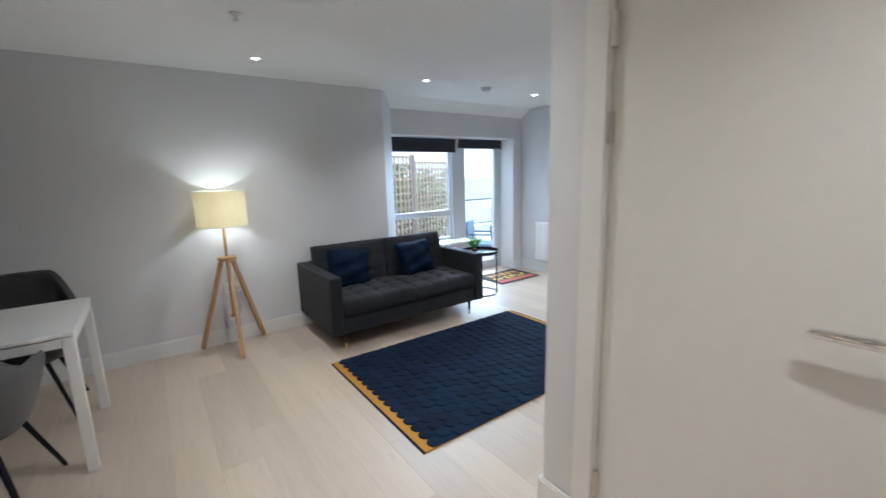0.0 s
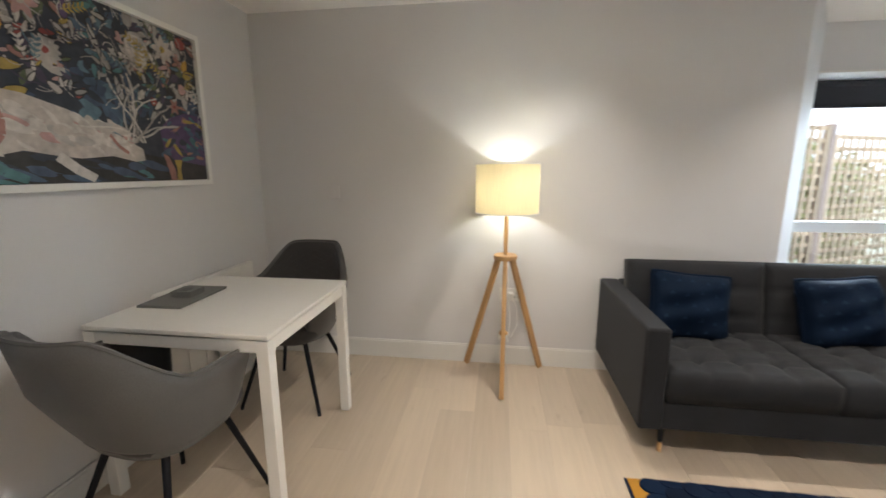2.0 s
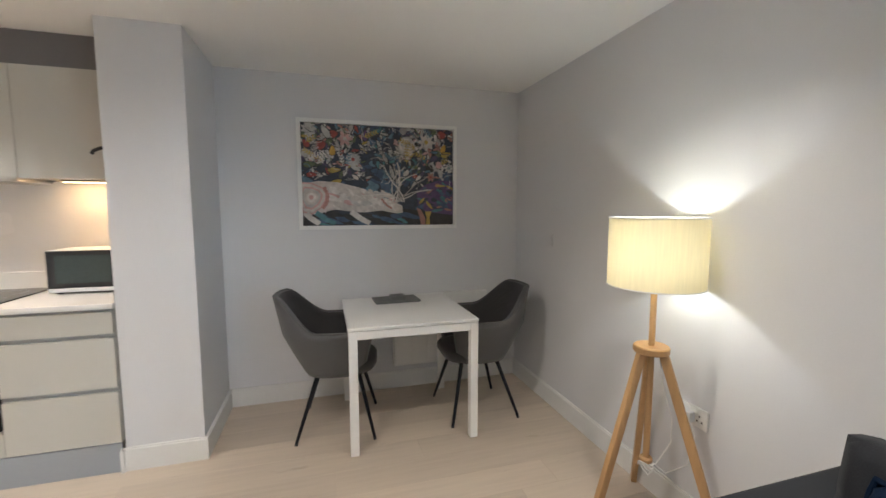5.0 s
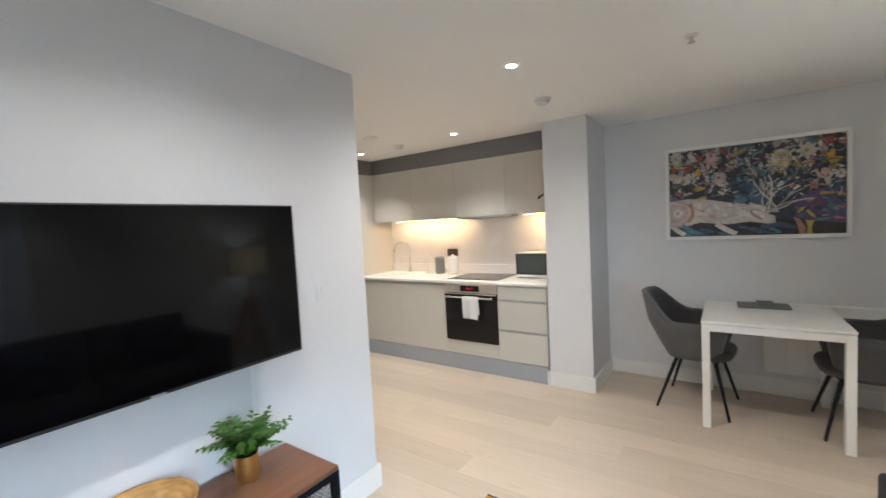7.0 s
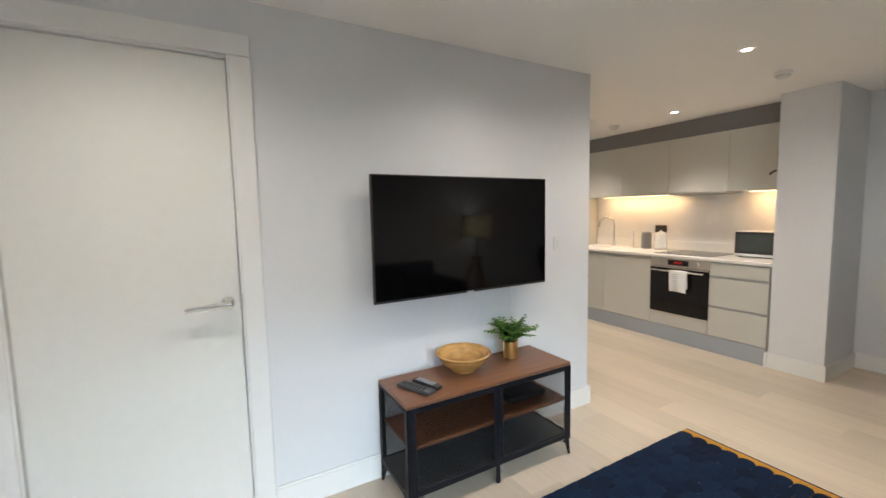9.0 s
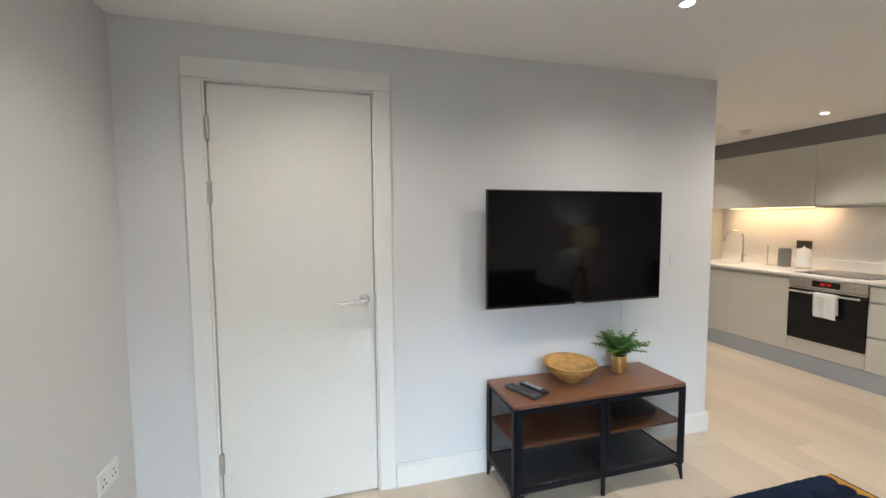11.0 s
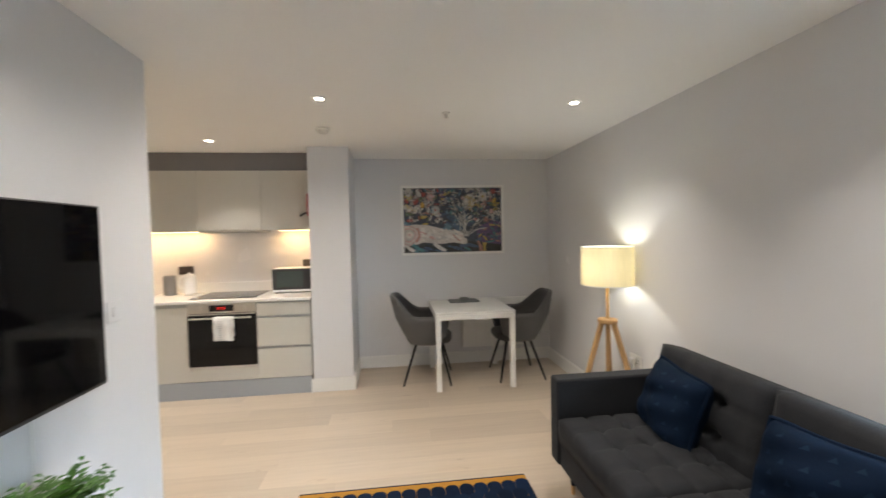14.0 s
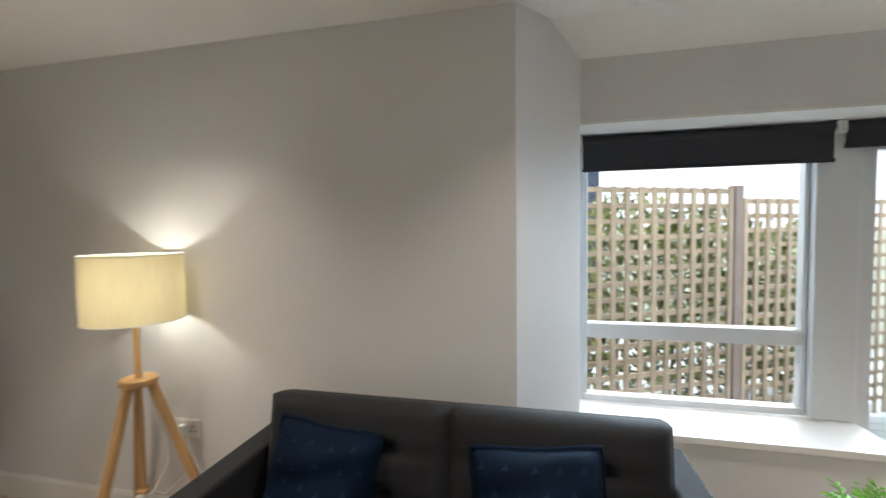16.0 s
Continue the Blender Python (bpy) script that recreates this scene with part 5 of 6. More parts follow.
for x in (-HW + 0.13, HW - 0.13):
    for y in (SY0 + 0.075, SY1 - 0.08):
        lg = part("leg", rod(bmesh.new(), (x, y, 0.05), (x, y, 0.15), 0.012, 0.015, 14), M_BLACKMETAL, sofa)
        part("wooden_tip", rod(bmesh.new(), (x, y, 0.0), (x, y, 0.05), 0.010, 0.012, 14), M_BEECH, lg, "light wood leg tip")


def cushion(m, w, h, t, seed, label):
    c = thing("throw_pillow", m, label, "pillow", "pillows on the sofa")
    r = random.Random(seed)
    n = 18
    ph = [r.uniform(0, 6.28) for _ in range(4)]

    def pt(u, v, side):
        e = (1 - abs(u) ** 3.2) * (1 - abs(v) ** 3.2)
        pinch = 1 - 0.10 * (1 - abs(u) ** 2) * abs(v) ** 4 - 0.10 * (1 - abs(v) ** 2) * abs(u) ** 4
        pinch *= 1 - 0.06 * (u * v) ** 4
        wr = 0.022 * math.sin(5 * u + ph[0] + 2 * v) * e + 0.017 * math.sin(9 * v + ph[1] - 3 * u) * e
        return Vector((u * w / 2 * pinch, side * (t / 2 * e ** 0.55 + wr * 0.6) , v * h / 2 * pinch))
    bm = bmesh.new()
    for side in (-1, 1):
        g = [[bm.verts.new(pt(-1 + 2 * i / n, -1 + 2 * j / n, side)) for j in range(n + 1)] for i in range(n + 1)]
        for i in range(n):
            for j in range(n):
                bm.faces.new((g[i][j], g[i + 1][j], g[i + 1][j + 1], g[i][j + 1]))
    bmesh.ops.remove_doubles(bm, verts=bm.verts, dist=0.0008)
    bmesh.ops.recalc_face_normals(bm, faces=bm.faces)
    part("cover", bm, M_PILLOW, c, smooth="all")
    loop = [pt(-1 + 2 * k / 12, -1, 1) for k in range(12)] + [pt(1, -1 + 2 * k / 12, 1) for k in range(12)] + [pt(1 - 2 * k / 12, 1, 1) for k in range(12)] + [pt(-1, 1 - 2 * k / 12, 1) for k in range(13)]
    part("piping", tube(bmesh.new(), loop, 0.0085, 7), M_PILLOW, c)
    marks = bmesh.new()
    for i in range(5):
        for j in range(5):
            u, v = -0.70 + 0.35 * i + (0.09 if j % 2 else -0.08) + r.uniform(-0.05, 0.05), -0.70 + 0.35 * j + r.uniform(-0.05, 0.05)
            if abs(u) > 0.85:
                continue
            q = [pt(u + du, v + dv, -1) + Vector((0, -0.0016, 0)) for du, dv in ((-0.07, -0.05), (0.06, -0.03), (0.01, 0.075))]
            marks.faces.new([marks.verts.new(p) for p in q])
    tagged(part("triangle_print", marks, M_PILLOWMARK, c, "small pale triangles", smooth=False), kind="stuff")
    return c


cushion(pose(1.35, 3.705, 0.580, -17, 4, -4), 0.41, 0.38, 0.20, 3, "navy velvet pillow with small triangles on the sofa")
cushion(pose(2.07, 3.695, 0.580, -18, -3, 5), 0.42, 0.38, 0.20, 8, "navy velvet pillow with piped edge on the sofa")

# rug
rug = thing("rug", pose(0, 0, 0.0), "navy wool rug with a scale pattern and mustard ends", "rug")
RX0, RX1, RY0, RY1 = 0.90, 2.825, 1.775, 3.078
part("border", boxed(RX0, RY0, 0.0005, RX1, RY1, 0.008, 0.003), M_MUSTARD, rug, "mustard yellow end border")
for sx in (RX0 - 0.012, RX1):
    part("selvedge", boxed(sx, RY0, 0.0004, sx + 0.012, RY1, 0.007, 0.002), M_RUG, rug)
NY, STEP = 16, 0.085
sy = (RY1 - RY0) / NY
nx = int((RX1 - RX0 - 0.05) / STEP)
rr_ = random.Random(4)


def scale_shape(bm, at, low, high, depth, zt):
    """One overlapping scale: rounded towards -x, tapering down under the next."""
    arc = []
    for k in range(8):
        t_ = math.pi * k / 7
        arc.append((at[0] - depth + 0.034 * (1 - math.sin(t_)), min(high, max(low, at[1] - sy * 0.485 * math.cos(t_)))))
    top = [bm.verts.new((x, y, zt)) for x, y in arc] + [bm.verts.new((at[0], high, 0.0085)), bm.verts.new((at[0], low, 0.0085))]
    bot = [bm.verts.new((x - 0.004, y, 0.0078)) for x, y in arc]
    bm.faces.new(top)
    for k in range(7):
        bm.faces.new((bot[k], bot[k + 1], top[k + 1], top[k]))
    bm.faces.new((top[0], top[-1], bm.verts.new((at[0], low, 0.006)), bot[0]))
    bm.faces.new((bot[-1], bm.verts.new((at[0], high, 0.006)), top[-2], top[-3]))


scale_meshes = []
for zt in (0.0125, 0.0138, 0.0155):
    bms = bmesh.new()
    scale_shape(bms, (0, 0), -sy * 0.485, sy * 0.485, 0.115, zt)
    bmesh.ops.recalc_face_normals(bms, faces=bms.faces)
    me = bpy.data.meshes.new("scale")
    bms.to_mesh(me); bms.free()
    me.materials.append(M_RUG)
    scale_meshes.append(me)
rest = bmesh.new()
made = 0
for i in range(nx + 1):
    x1 = RX0 + 0.158 + i * STEP
    off = 0.5 if i % 2 else 0.0
    for j in range(NY + (1 if off else 0)):
        cy = RY0 + (j + 0.5 - off) * sy
        whole = cy - sy * 0.49 >= RY0 and cy + sy * 0.49 <= RY1 and x1 <= RX1 - 0.045
        if whole and made < 300:
            o = new("scale", rr_.choice(scale_meshes))
            o.parent = rug
            o.location = (x1, cy, 0)
            made += 1
        elif x1 - 0.085 < RX1 - 0.045:
            xe = min(x1, RX1 - 0.045)
            scale_shape(rest, (xe, cy), max(RY0, cy - sy * 0.485), min(RY1, cy + sy * 0.485), 0.115 - (x1 - xe), 0.0122)
bmesh.ops.recalc_face_normals(rest, faces=rest.faces)
tagged(part("border_pile", rest, M_RUG, rug, "carved navy pile at the edges", smooth=False), kind="stuff")

# side table with a plant
stb = thing("side_table", pose(3.03, 3.80, 0), "round black tray side table on thin legs", "table")
part("tray", lathe([(0, 0.485), (0.215, 0.485), (0.225, 0.495), (0.228, 0.525), (0.224, 0.525), (0.220, 0.498), (0.21, 0.491), (0, 0.491)], 40), M_BLACKMETAL, stb, "black metal tray with a raised rim")
for k in range(4):
    a = radians(45 + 90 * k)
    part("leg", rod(bmesh.new(), (0.205 * math.cos(a), 0.205 * math.sin(a), 0), (0.205 * math.cos(a), 0.205 * math.sin(a), 0.485), 0.0065), M_BLACKMETAL, stb)
part("floor_ring", tube(bmesh.new(), [(0.205 * math.cos(2 * math.pi * i / 36), 0.205 * math.sin(2 * math.pi * i / 36), 0.0065) for i in range(37)], 0.006, 6), M_BLACKMETAL, stb)


def plant(m, pot_mat, leaf_mat, label, fronds, reach, height, pot_r, pot_h, seed, leaf_len, leaf_w, low=0.25):
    p = thing("potted_plant", m, label, "plant")
    part("pot", lathe([(0, 0), (pot_r * 0.96, 0), (pot_r, 0.004), (pot_r, pot_h), (pot_r * 0.93, pot_h), (pot_r * 0.92, pot_h * 0.85), (0, pot_h * 0.85)], 32), pot_mat, p)
    part("soil", lathe([(0, pot_h * 0.86), (pot_r * 0.91, pot_h * 0.86), (0, pot_h * 0.90)], 20), M_SOIL, p)
    r = random.Random(seed)
    bm = bmesh.new()
    for k in range(fronds):
        a = 2 * math.pi * k / fronds + r.uniform(-0.3, 0.3)
        lift = r.uniform(low, 1.0)
        ext = reach * (1.15 - 0.75 * lift) * r.uniform(0.8, 1.15)
        hgt = height * (0.35 + 0.65 * lift) * r.uniform(0.85, 1.1)
        pts = []
        for q in range(9):
            t_ = q / 8
            pts.append(Vector((math.cos(a) * ext * t_ ** 1.2, math.sin(a) * ext * t_ ** 1.2, pot_h * 0.88 + hgt * (1.7 * t_ - 0.85 * t_ * t_ if lift < 0.7 else 1.2 * t_ - 0.2 * t_ * t_))))
        tube(bm, pts, 0.0013, 4)
        for q in range(2, 9):
            d = (pts[q] - pts[q - 1]).normalized()
            side = d.cross(Vector((0, 0, 1)))
            side = side.normalized() if side.length > 0.05 else Vector((1, 0, 0))
            s = 1.05 - 0.55 * q / 8
            for sg in (-1, 1):
                o = pts[q] - d * 0.006 * (sg + 1)
                dirn = (side * sg + d * 0.7 + Vector((0, 0, -0.25 + r.uniform(-0.2, 0.25)))).normalized()
                wv = dirn.cross(Vector((0, 0, 1))).normalized() * leaf_w * s
                up = Vector((0, 0, leaf_w * 0.35))
                vs = [bm.verts.new(c) for c in (o, o + dirn * leaf_len * s * 0.45 + wv + up, o + dirn * leaf_len * s, o + dirn * leaf_len * s * 0.45 - wv + up)]
                bm.faces.new(vs)
    part("foliage", bm, leaf_mat, p, smooth=False)
    return p


plant(pose(2.955, 3.80, 0.491), M_WALNUT, M_LEAF2, "small bright green plant on the side table", 22, 0.13, 0.15, 0.036, 0.055, 2, 0.055, 0.014)

mat = thing("doormat", pose(3.83, 4.125, 0), "dark printed doormat in front of the glazed door", "doormat")
part("base", boxed(-0.365, -0.26, 0.0005, 0.365, 0.26, 0.009, 0.003), M_MATBLACK, mat)
bars = boxed(-0.325, -0.225, 0.0095, 0.325, -0.125, 0.0103)
part("red_band", bars, M_REDMAT, mat, "coral red printed band", smooth=False)
yb = bmesh.new()
for k in range(6):
    x = -0.29 + 0.10 * k
    box(yb, x, -0.095, 0.0095, x + 0.022, 0.005, 0.0104)
    box(yb, x + 0.0225, -0.095 + 0.04 * (k % 2), 0.0095, x + 0.07, -0.07 + 0.04 * (k % 2), 0.0104)
    if k % 3 != 1:
        box(yb, x + 0.0225, -0.02, 0.0095, x + 0.07, 0.005, 0.0104)
part("printed_bars", yb, M_MATYELLOW, mat, "pale yellow printed marks", smooth=False)
ob2 = bmesh.new()
for k in range(5):
    x = -0.25 + 0.11 * k
    box(ob2, x, 0.06, 0.0095, x + 0.075, 0.17, 0.0104)
part("printed_blocks", ob2, M_ORANGE, mat, "orange printed marks", smooth=False)

# ---- television wall ----
tv = thing("television", pose(2.19, SOUTH + 0.0, 1.262), "large flat black television mounted on the wall", "television")
part("housing", boxed(-0.40, 0.05, -0.22, 0.40, 0.088, 0.20, 0.012), M_BLACK, tv)
part("bezel", boxed(-0.553, 0.0885, -0.315, 0.553, 0.110, 0.315, 0.004), M_BLACK, tv)
part("screen", boxed(-0.546, 0.1102, -0.302, 0.546, 0.1122, 0.309), M_SCREEN, tv, "dark reflective screen", smooth=False)
part("badge", boxed(-0.022, 0.1102, -0.313, 0.022, 0.113, -0.306), M_STEEL, tv)
part("wall_bracket", boxed(-0.2, 0.0005, -0.15, 0.2, 0.0498, 0.15, 0.004), M_BLACKMETAL, tv)
part("cable", tube(bmesh.new(), [(-0.374, 0.0035, -0.20), (-0.374, 0.0035, -0.45), (-0.372, 0.0035, -0.70)], 0.003, 6), M_WHITE, tv, "white cable down the wall")

UX0, UX1, UY0, UY1, UZ = 1.703, 2.712, 1.232, 1.578, 0.54
un = thing("television_bench", pose((UX0 + UX1) / 2, (UY0 + UY1) / 2, 0), "black steel mesh bench with brown wooden shelves", "cabinet")
uw, ud = (UX1 - UX0) / 2, (UY1 - UY0) / 2
part("top", boxed(-uw + 0.001, -ud + 0.001, UZ - 0.018, uw - 0.001, ud - 0.001, UZ, 0.002), M_WALNUT, un, "brown wooden top")
tf = bmesh.new()
for a in ((-uw, -ud, uw, -ud + 0.0035), (-uw, ud - 0.0035, uw, ud), (-uw, -ud + 0.0035, -uw + 0.0035, ud - 0.0035), (uw - 0.0035, -ud + 0.0035, uw, ud - 0.0035)):
    box(tf, a[0], a[1], UZ - 0.031, a[2], a[3], UZ - 0.019)
part("top_frame", tf, M_BLACKMETAL, un)
part("shelf", boxed(-uw + 0.02, -ud + 0.012, 0.318, uw - 0.02, ud - 0.012, 0.334, 0.002), M_WALNUT, un, "brown wooden middle shelf")
part("bottom_tray", boxed(-uw + 0.006, -ud + 0.006, 0.108, uw - 0.006, ud - 0.006, 0.118), M_TRAY, un, "dark grey pressed steel bottom")


def corner_leg(sx, sy):
    bm = bmesh.new()
    x0, x1 = (-uw, -uw + 0.030) if sx < 0 else (uw - 0.030, uw)
    y0, y1 = (-ud, -ud + 0.030) if sy < 0 else (ud - 0.030, ud)
    yo = y0 if sy < 0 else y1 - 0.004
    xo = x0 if sx < 0 else x1 - 0.004
    box(bm, x0, yo, 0.09, x1, yo + 0.004, UZ - 0.0315)
    box(bm, xo, y0, 0.09, xo + 0.004, y1, UZ - 0.0315)
    beam_bm = beamed(((x0 + x1) / 2 + sx * 0.010, (y0 + y1) / 2 + sy * 0.010, 0.0), ((x0 + x1) / 2, (y0 + y1) / 2, 0.092), 0.012, 0.012, 0, 0.028, 0.028)
    arc = [(0.03 + 0.05 * (1 - math.cos(q * math.pi / 12)), 0.092 - 0.05 * (1 - math.sin(q * math.pi / 12))) for q in range(7)]
    outline = [(0.028, 0.0925), (0.028, 0.042)] + arc
    for along_x in (True, False):
        faces = []
        for off in (0.0, 0.003):
            ring = []
            for u, z in outline:
                if along_x:
                    ring.append(bm.verts.new((sx * (uw - u), sy * (ud - 0.001 - off), z)))
                else:
                    ring.append(bm.verts.new((sx * (uw - 0.001 - off), sy * (ud - u), z)))
            faces.append(ring)
        bm.faces.new(faces[0])
        bm.faces.new(faces[1][::-1])
        for q in range(len(outline)):
            w_ = (q + 1) % len(outline)
            bm.faces.new((faces[0][q], faces[1][q], faces[1][w_], faces[0][w_]))
    bmesh.ops.recalc_face_normals(bm, faces=bm.faces)
    me = bpy.data.meshes.new("tmp")
    beam_bm.to_mesh(me); beam_bm.free()
    bm.from_mesh(me)
    bpy.data.meshes.remove(me)
    return bm


for sx in (-1, 1):
    for sy in (-1, 1):
        part("leg", corner_leg(sx, sy), M_BLACKMETAL, un, "folded black steel leg")
ml = boxed(-0.012, ud - 0.006, 0.108, 0.012, ud - 0.002, UZ - 0.0315)
box(ml, -0.010, ud - 0.016, 0.0, 0.010, ud - 0.003, 0.108, 0.002)
part("middle_leg", ml, M_BLACKMETAL, un)
part("front_rail", boxed(-uw + 0.03, ud - 0.005, 0.098, uw - 0.03, ud - 0.001, 0.123), M_BLACKMETAL, un)
part("back_rail", boxed(-uw + 0.03, -ud + 0.001, 0.098, uw - 0.03, -ud + 0.005, 0.123), M_BLACKMETAL, un)
for sx in (-1, 1):
    part("side_rail", boxed(sx * uw - 0.004 if sx > 0 else -uw, -ud + 0.03, 0.098, sx * uw if sx > 0 else -uw + 0.004, ud - 0.03, 0.123), M_BLACKMETAL, un)
front_spans = []
for a, b in ((-uw + 0.031, -0.014), (0.014, uw - 0.031)):
    fd = bmesh.new()
    box(fd, a, ud - 0.004, 0.125, a + 0.014, ud, UZ - 0.032)
    box(fd, b - 0.014, ud - 0.004, 0.125, b, ud, UZ - 0.032)
    box(fd, a + 0.014, ud - 0.004, 0.125, b - 0.014, ud, 0.137)
    box(fd, a + 0.014, ud - 0.004, UZ - 0.044, b - 0.014, ud, UZ - 0.032)
    part("door_frame", fd, M_BLACKMETAL, un)
    front_spans.append((a, b))


def mesh_sheet(length, height, pitch, wire):
    """Expanded metal: thin zigzag strands in the plane of x and z."""
    bm = bmesh.new()
    rows_ = int(height / pitch)
    cols_ = int(length / (pitch * 1.9))
    for r in range(rows_ + 1):
        z = r * height / rows_
        for c in range(cols_ * 2):
            x0, x1 = c * length / (cols_ * 2), (c + 1) * length / (cols_ * 2)
            up = 1 if (c + r) % 2 == 0 else -1
            z0, z1 = z - up * pitch / 2.0, z + up * pitch / 2.0
            vs = [bm.verts.new(p) for p in ((x0, 0, z0 - wire), (x1, 0, z1 - wire), (x1, 0, z1 + wire), (x0, 0, z0 + wire))]
            bm.faces.new(vs)
    bmesh.ops.solidify(bm, geom=list(bm.faces), thickness=0.0012)
    for v in bm.verts:
        v.co.z = max(0, min(height, v.co.z))
    return bm


for sx in (-1, 1):
    sh = mesh_sheet(2 * ud - 0.06, 0.384, 0.0085, 0.0017)
    sh.transform(Matrix.Translation((sx * (uw - 0.006), -ud + 0.03, 0.124)) @ Matrix.Rotation(radians(90), 4, "Z"))
    part("mesh_panel", sh, M_BLACKMETAL, un, "black expanded metal side", smooth=False)
for a, b in front_spans:
    sh = mesh_sheet(b - a - 0.028, 0.358, 0.0086, 0.0018)
    sh.transform(Matrix.Translation((a + 0.014, ud - 0.0025, 0.1375)))
    part("mesh_door", sh, M_BLACKMETAL, un, "black expanded metal door", smooth=False)
sh = mesh_sheet(2 * uw - 0.06, 0.384, 0.0095, 0.0016)
sh.transform(Matrix.Translation((-uw + 0.03, -ud + 0.008, 0.124)))
part("mesh_panel", sh, M_BLACKMETAL, un, "black expanded metal back", smooth=False)
for x in (-uw + 0.012, -0.014, 0.014, uw - 0.012):
    for z in (0.15, 0.21, 0.42, 0.47):
        part("rivet", rod(bmesh.new(), (x, ud - 0.001, z), (x, ud + 0.003, z), 0.0045, 0.003, 8), M_BLACKMETAL, un)

rt = thing("router", pose(1.93, 1.40, 0.334), "flat black box on the bench shelf", "router")
part("case", boxed(-0.13, -0.085, 0.004, 0.13, 0.085, 0.040, 0.012), M_BLACK, rt)
for x in (-0.1, 0.1):
    part("foot", boxed(x - 0.012, -0.06, 0.0, x + 0.012, 0.06, 0.0042), M_BLACK, rt)

bw = [(0, 0.0), (0.058, 0.0), (0.064, 0.005), (0.066, 0.012), (0.092, 0.028), (0.118, 0.052), (0.134, 0.078), (0.144, 0.094), (0.149, 0.098), (0.147, 0.104), (0.139, 0.104), (0.128, 0.088), (0.110, 0.061), (0.086, 0.038), (0.060, 0.026), (0.030, 0.022), (0, 0.021)]
single("bowl", lathe(bw, 44), M_BOWL, "round golden carved wooden bowl on the bench", "bowl", m=pose(2.275, 1.358, UZ), smooth="all")
plant(pose(1.935, 1.335, UZ), M_BRASS, M_LEAF, "green fern in a brass pot on the bench", 34, 0.19, 0.14, 0.043, 0.098, 9, 0.058, 0.017, 0.36)


def remote(m, length, label, case_mat, half):
    r = thing("remote_control", m, label, "remote control", "remote controls")
    part("case", boxed(-half, -length / 2, 0.0, half, length / 2, 0.019, 0.007, 3), case_mat, r)
    for i in range(3):
        for j in range(7):
            part("button", boxed(-0.015 + 0.011 * i, -length / 2 + 0.02 + j * (length - 0.05) / 7, 0.0192, -0.007 + 0.011 * i, -length / 2 + 0.03 + j * (length - 0.05) / 7, 0.0212), M_BLACK if case_mat is M_SILVER else M_PLINTH, r)
    return r


remote(pose(2.600, 1.440, UZ, 0, 0, 24), 0.20, "silver grey remote control with dark buttons on the bench", M_SILVER, 0.029)
remote(pose(2.530, 1.425, UZ, 0, 0, 20), 0.17, "slim black remote control on the bench", M_BLACK, 0.022)


# ---- fixtures on ceiling and walls ----
def downlight(x, y):
    d = thing("downlight", pose(x, y, CEIL), "small round recessed ceiling light, switched on", "ceiling light", "ceiling downlights")
    part("trim_ring", lathe([(0.026, -0.0005), (0.026, -0.007), (0.040, -0.007), (0.043, -0.003), (0.043, -0.0005)], 32), M_WHITE, d)
    part("lens", lathe([(0, -0.004), (0.0258, -0.004), (0.0258, -0.0015), (0, -0.0015)], 24), M_SPOTLIT, d, "lit lens")
    return d


for x, y in SPOTS:
    downlight(x, y)


def smoke_alarm(x, y, label):
    a = thing("smoke_alarm", pose(x, y, CEIL), label, "smoke alarm", "ceiling alarms")
    part("base", lathe([(0, -0.0005), (0.055, -0.0005), (0.055, -0.012), (0.048, -0.016), (0, -0.016)]), M_OFFWHITE, a)
    part("cap", lathe([(0, -0.0162), (0.044, -0.0162), (0.040, -0.034), (0.03, -0.040), (0, -0.041)]), M_OFFWHITE, a)
    return a


smoke_alarm(-0.045, 1.815, "round white smoke alarm on the ceiling")
smoke_alarm(-0.49, 0.125, "round white heat alarm above the kitchen")
smoke_alarm(2.89, 3.50, "round grey white alarm near the window")
vt = thing("ceiling_vent", pose(-0.02, 0.19, CEIL), "flat round extract valve in the ceiling", "vent")
part("ring", lathe([(0.05, -0.0005), (0.055, -0.012), (0.068, -0.010), (0.072, -0.0005)], 32), M_WHITE, vt)
part("disc", lathe([(0, -0.016), (0.042, -0.014), (0.044, -0.008), (0, -0.006)], 28), M_WHITE, vt)
for x, y in ((0.405, 2.715), (3.643, 2.89)):
    s = thing("sprinkler", pose(x, y, CEIL), "small chrome sprinkler head on the ceiling", "sprinkler", "ceiling sprinklers")
    part("rose", lathe([(0, -0.0005), (0.030, -0.0005), (0.026, -0.008), (0, -0.008)]), M_OFFWHITE, s)
    part("body", rod(bmesh.new(), (0, 0, -0.03), (0, 0, -0.008), 0.009), M_STEEL, s)
    part("deflector", lathe([(0, -0.035), (0.016, -0.035), (0.016, -0.032), (0, -0.032)], 16), M_STEEL, s)


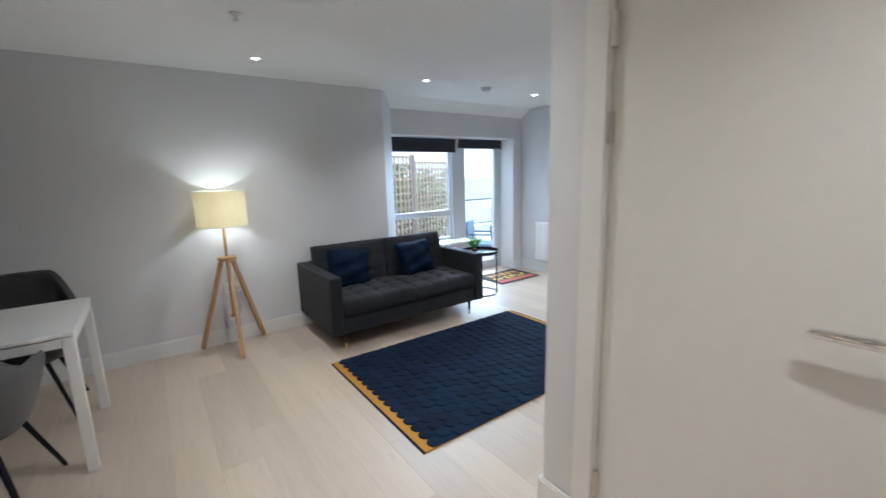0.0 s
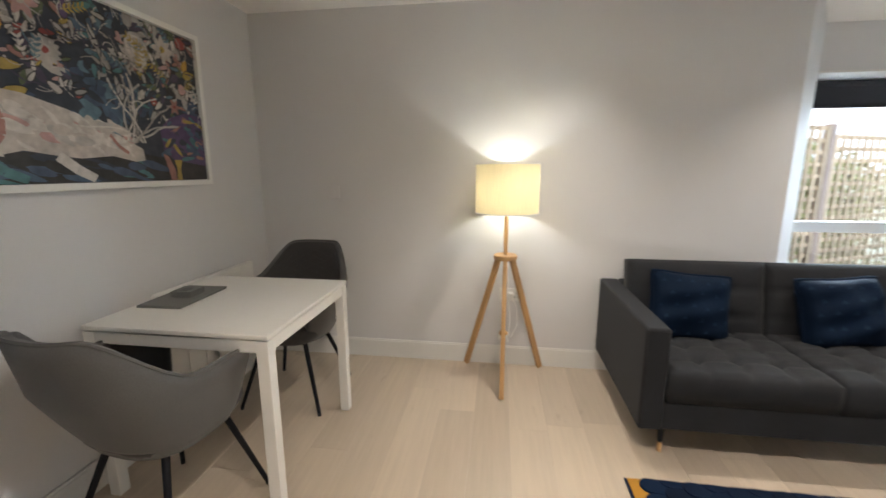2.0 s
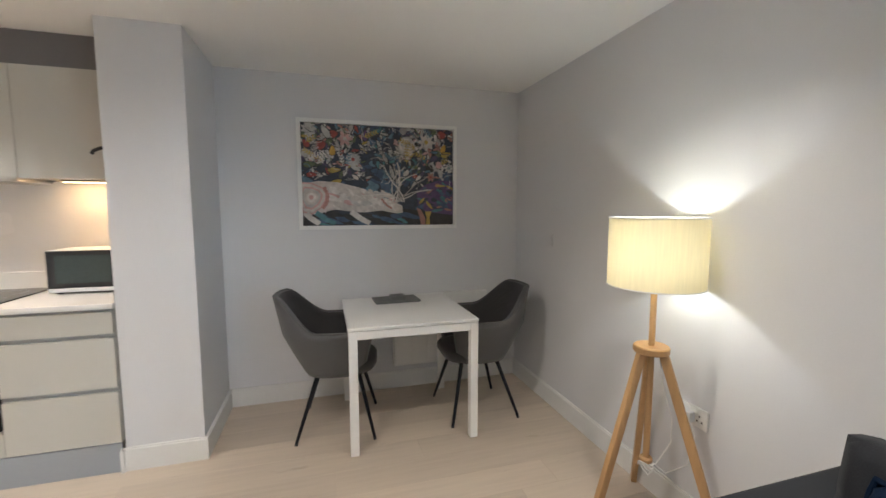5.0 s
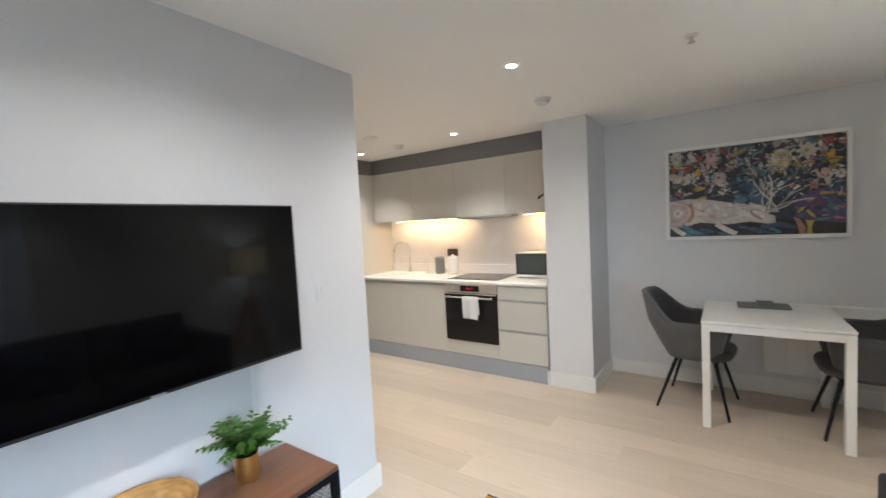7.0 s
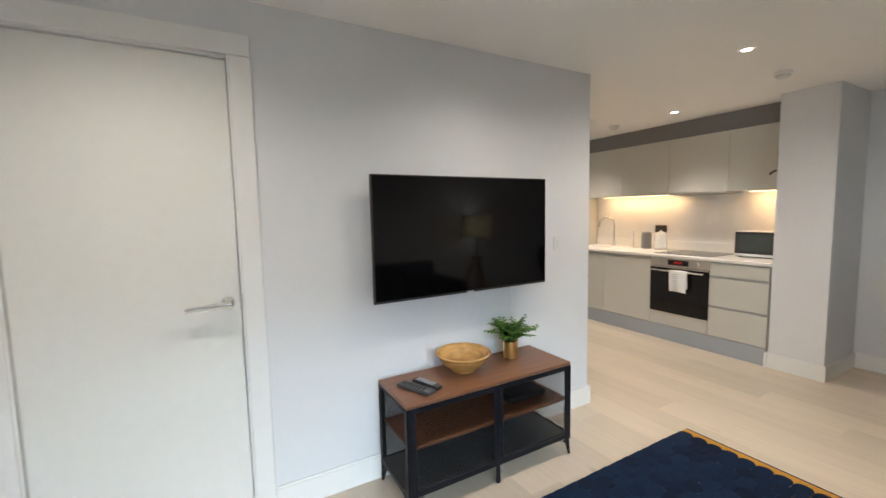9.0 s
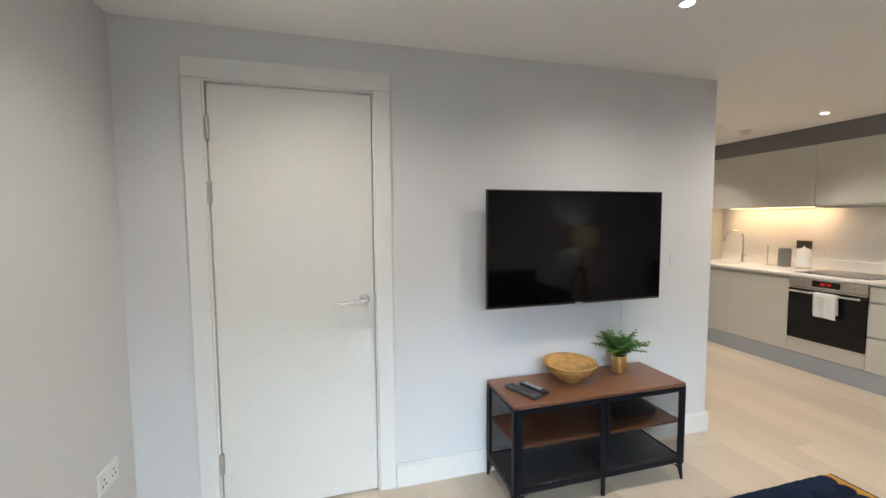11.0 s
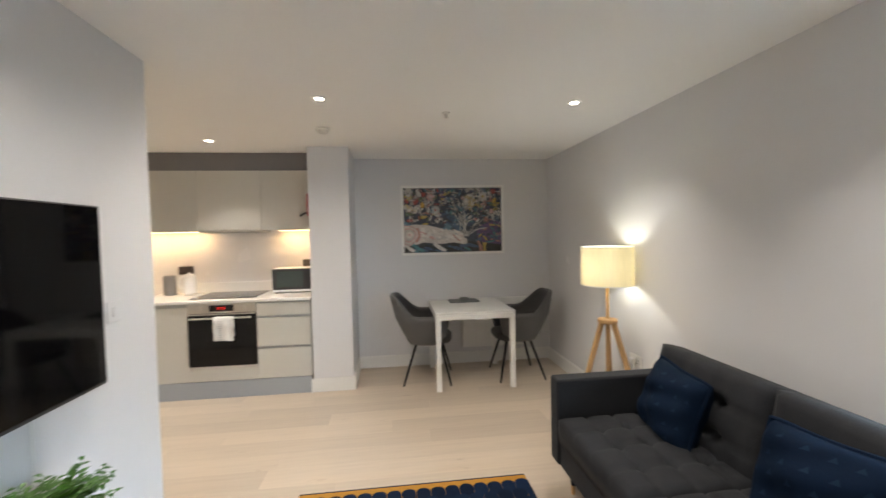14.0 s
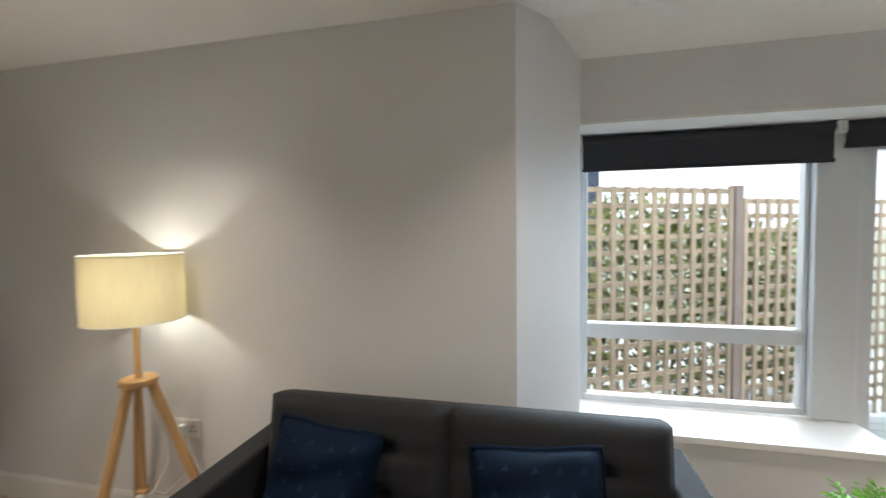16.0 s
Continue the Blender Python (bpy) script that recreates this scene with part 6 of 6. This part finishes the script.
def wall_switch(m, label):
    s = thing("light_switch", m, label, "switch", "wall switches")
    part("plate", boxed(-0.043, 0.0005, -0.043, 0.043, 0.008, 0.043, 0.003), M_SWITCH, s)
    part("rocker", boxed(-0.014, 0.0082, -0.02, 0.014, 0.012, 0.02, 0.002), M_SWITCH, s)
    return s


wall_switch(pose(-0.78, NORTH, 1.16, 0, 0, 180), "white light switch on the grey wall")
wall_switch(pose(1.42, SOUTH, 1.168), "white light switch beside the television")
socket_plate(pose(EAST, 1.43, 0.42, 0, 0, 90), "white double socket on the side wall", M_WHITE)

# ---- oak planks of the floor ----
PW = 0.19
plank_meshes = {}
pr = random.Random(21)
x = WEST + 0.001
col = 0
while x < EAST - 0.001:
    x1 = min(x + PW, EAST - 0.0005)
    y = BACK_Y + 0.001 - pr.uniform(0.2, 1.7)
    y_start, y_end = BACK_Y + 0.001, (4.70 if x > 2.2 else NORTH + 0.15)
    if x1 > HALL_X + 0.12:
        y_start = SOUTH - 0.1
    while y < y_end:
        length = pr.choice([1.2, 1.5, 1.8, 1.9])
        a, b = max(y, y_start), min(y + length, y_end)
        if b - a > 0.02:
            key = (round(x1 - x, 4), round(b - a, 3))
            if key not in plank_meshes:
                w, l = key[0] - 0.0004, key[1] - 0.0004
                bmp = bmesh.new()
                e = 0.0004
                lo = [bmp.verts.new(p) for p in ((0, 0, -0.006), (w, 0, -0.006), (w, l, -0.006), (0, l, -0.006))]
                mi = [bmp.verts.new(p) for p in ((0, 0, -e), (w, 0, -e), (w, l, -e), (0, l, -e))]
                hi = [bmp.verts.new(p) for p in ((e, e, 0), (w - e, e, 0), (w - e, l - e, 0), (e, l - e, 0))]
                bmp.faces.new(hi)
                for q in range(4):
                    bmp.faces.new((lo[q], lo[(q + 1) % 4], mi[(q + 1) % 4], mi[q]))
                    bmp.faces.new((mi[q], mi[(q + 1) % 4], hi[(q + 1) % 4], hi[q]))
                me = bpy.data.meshes.new("plank")
                bmp.to_mesh(me); bmp.free()
                me.materials.append(M_FLOOR)
                plank_meshes[key] = me
            o = new("plank", plank_meshes[key])
            o.parent = floor
            o.location = (x + 0.0004, a + 0.0004, 0)
        y += length
    x += PW
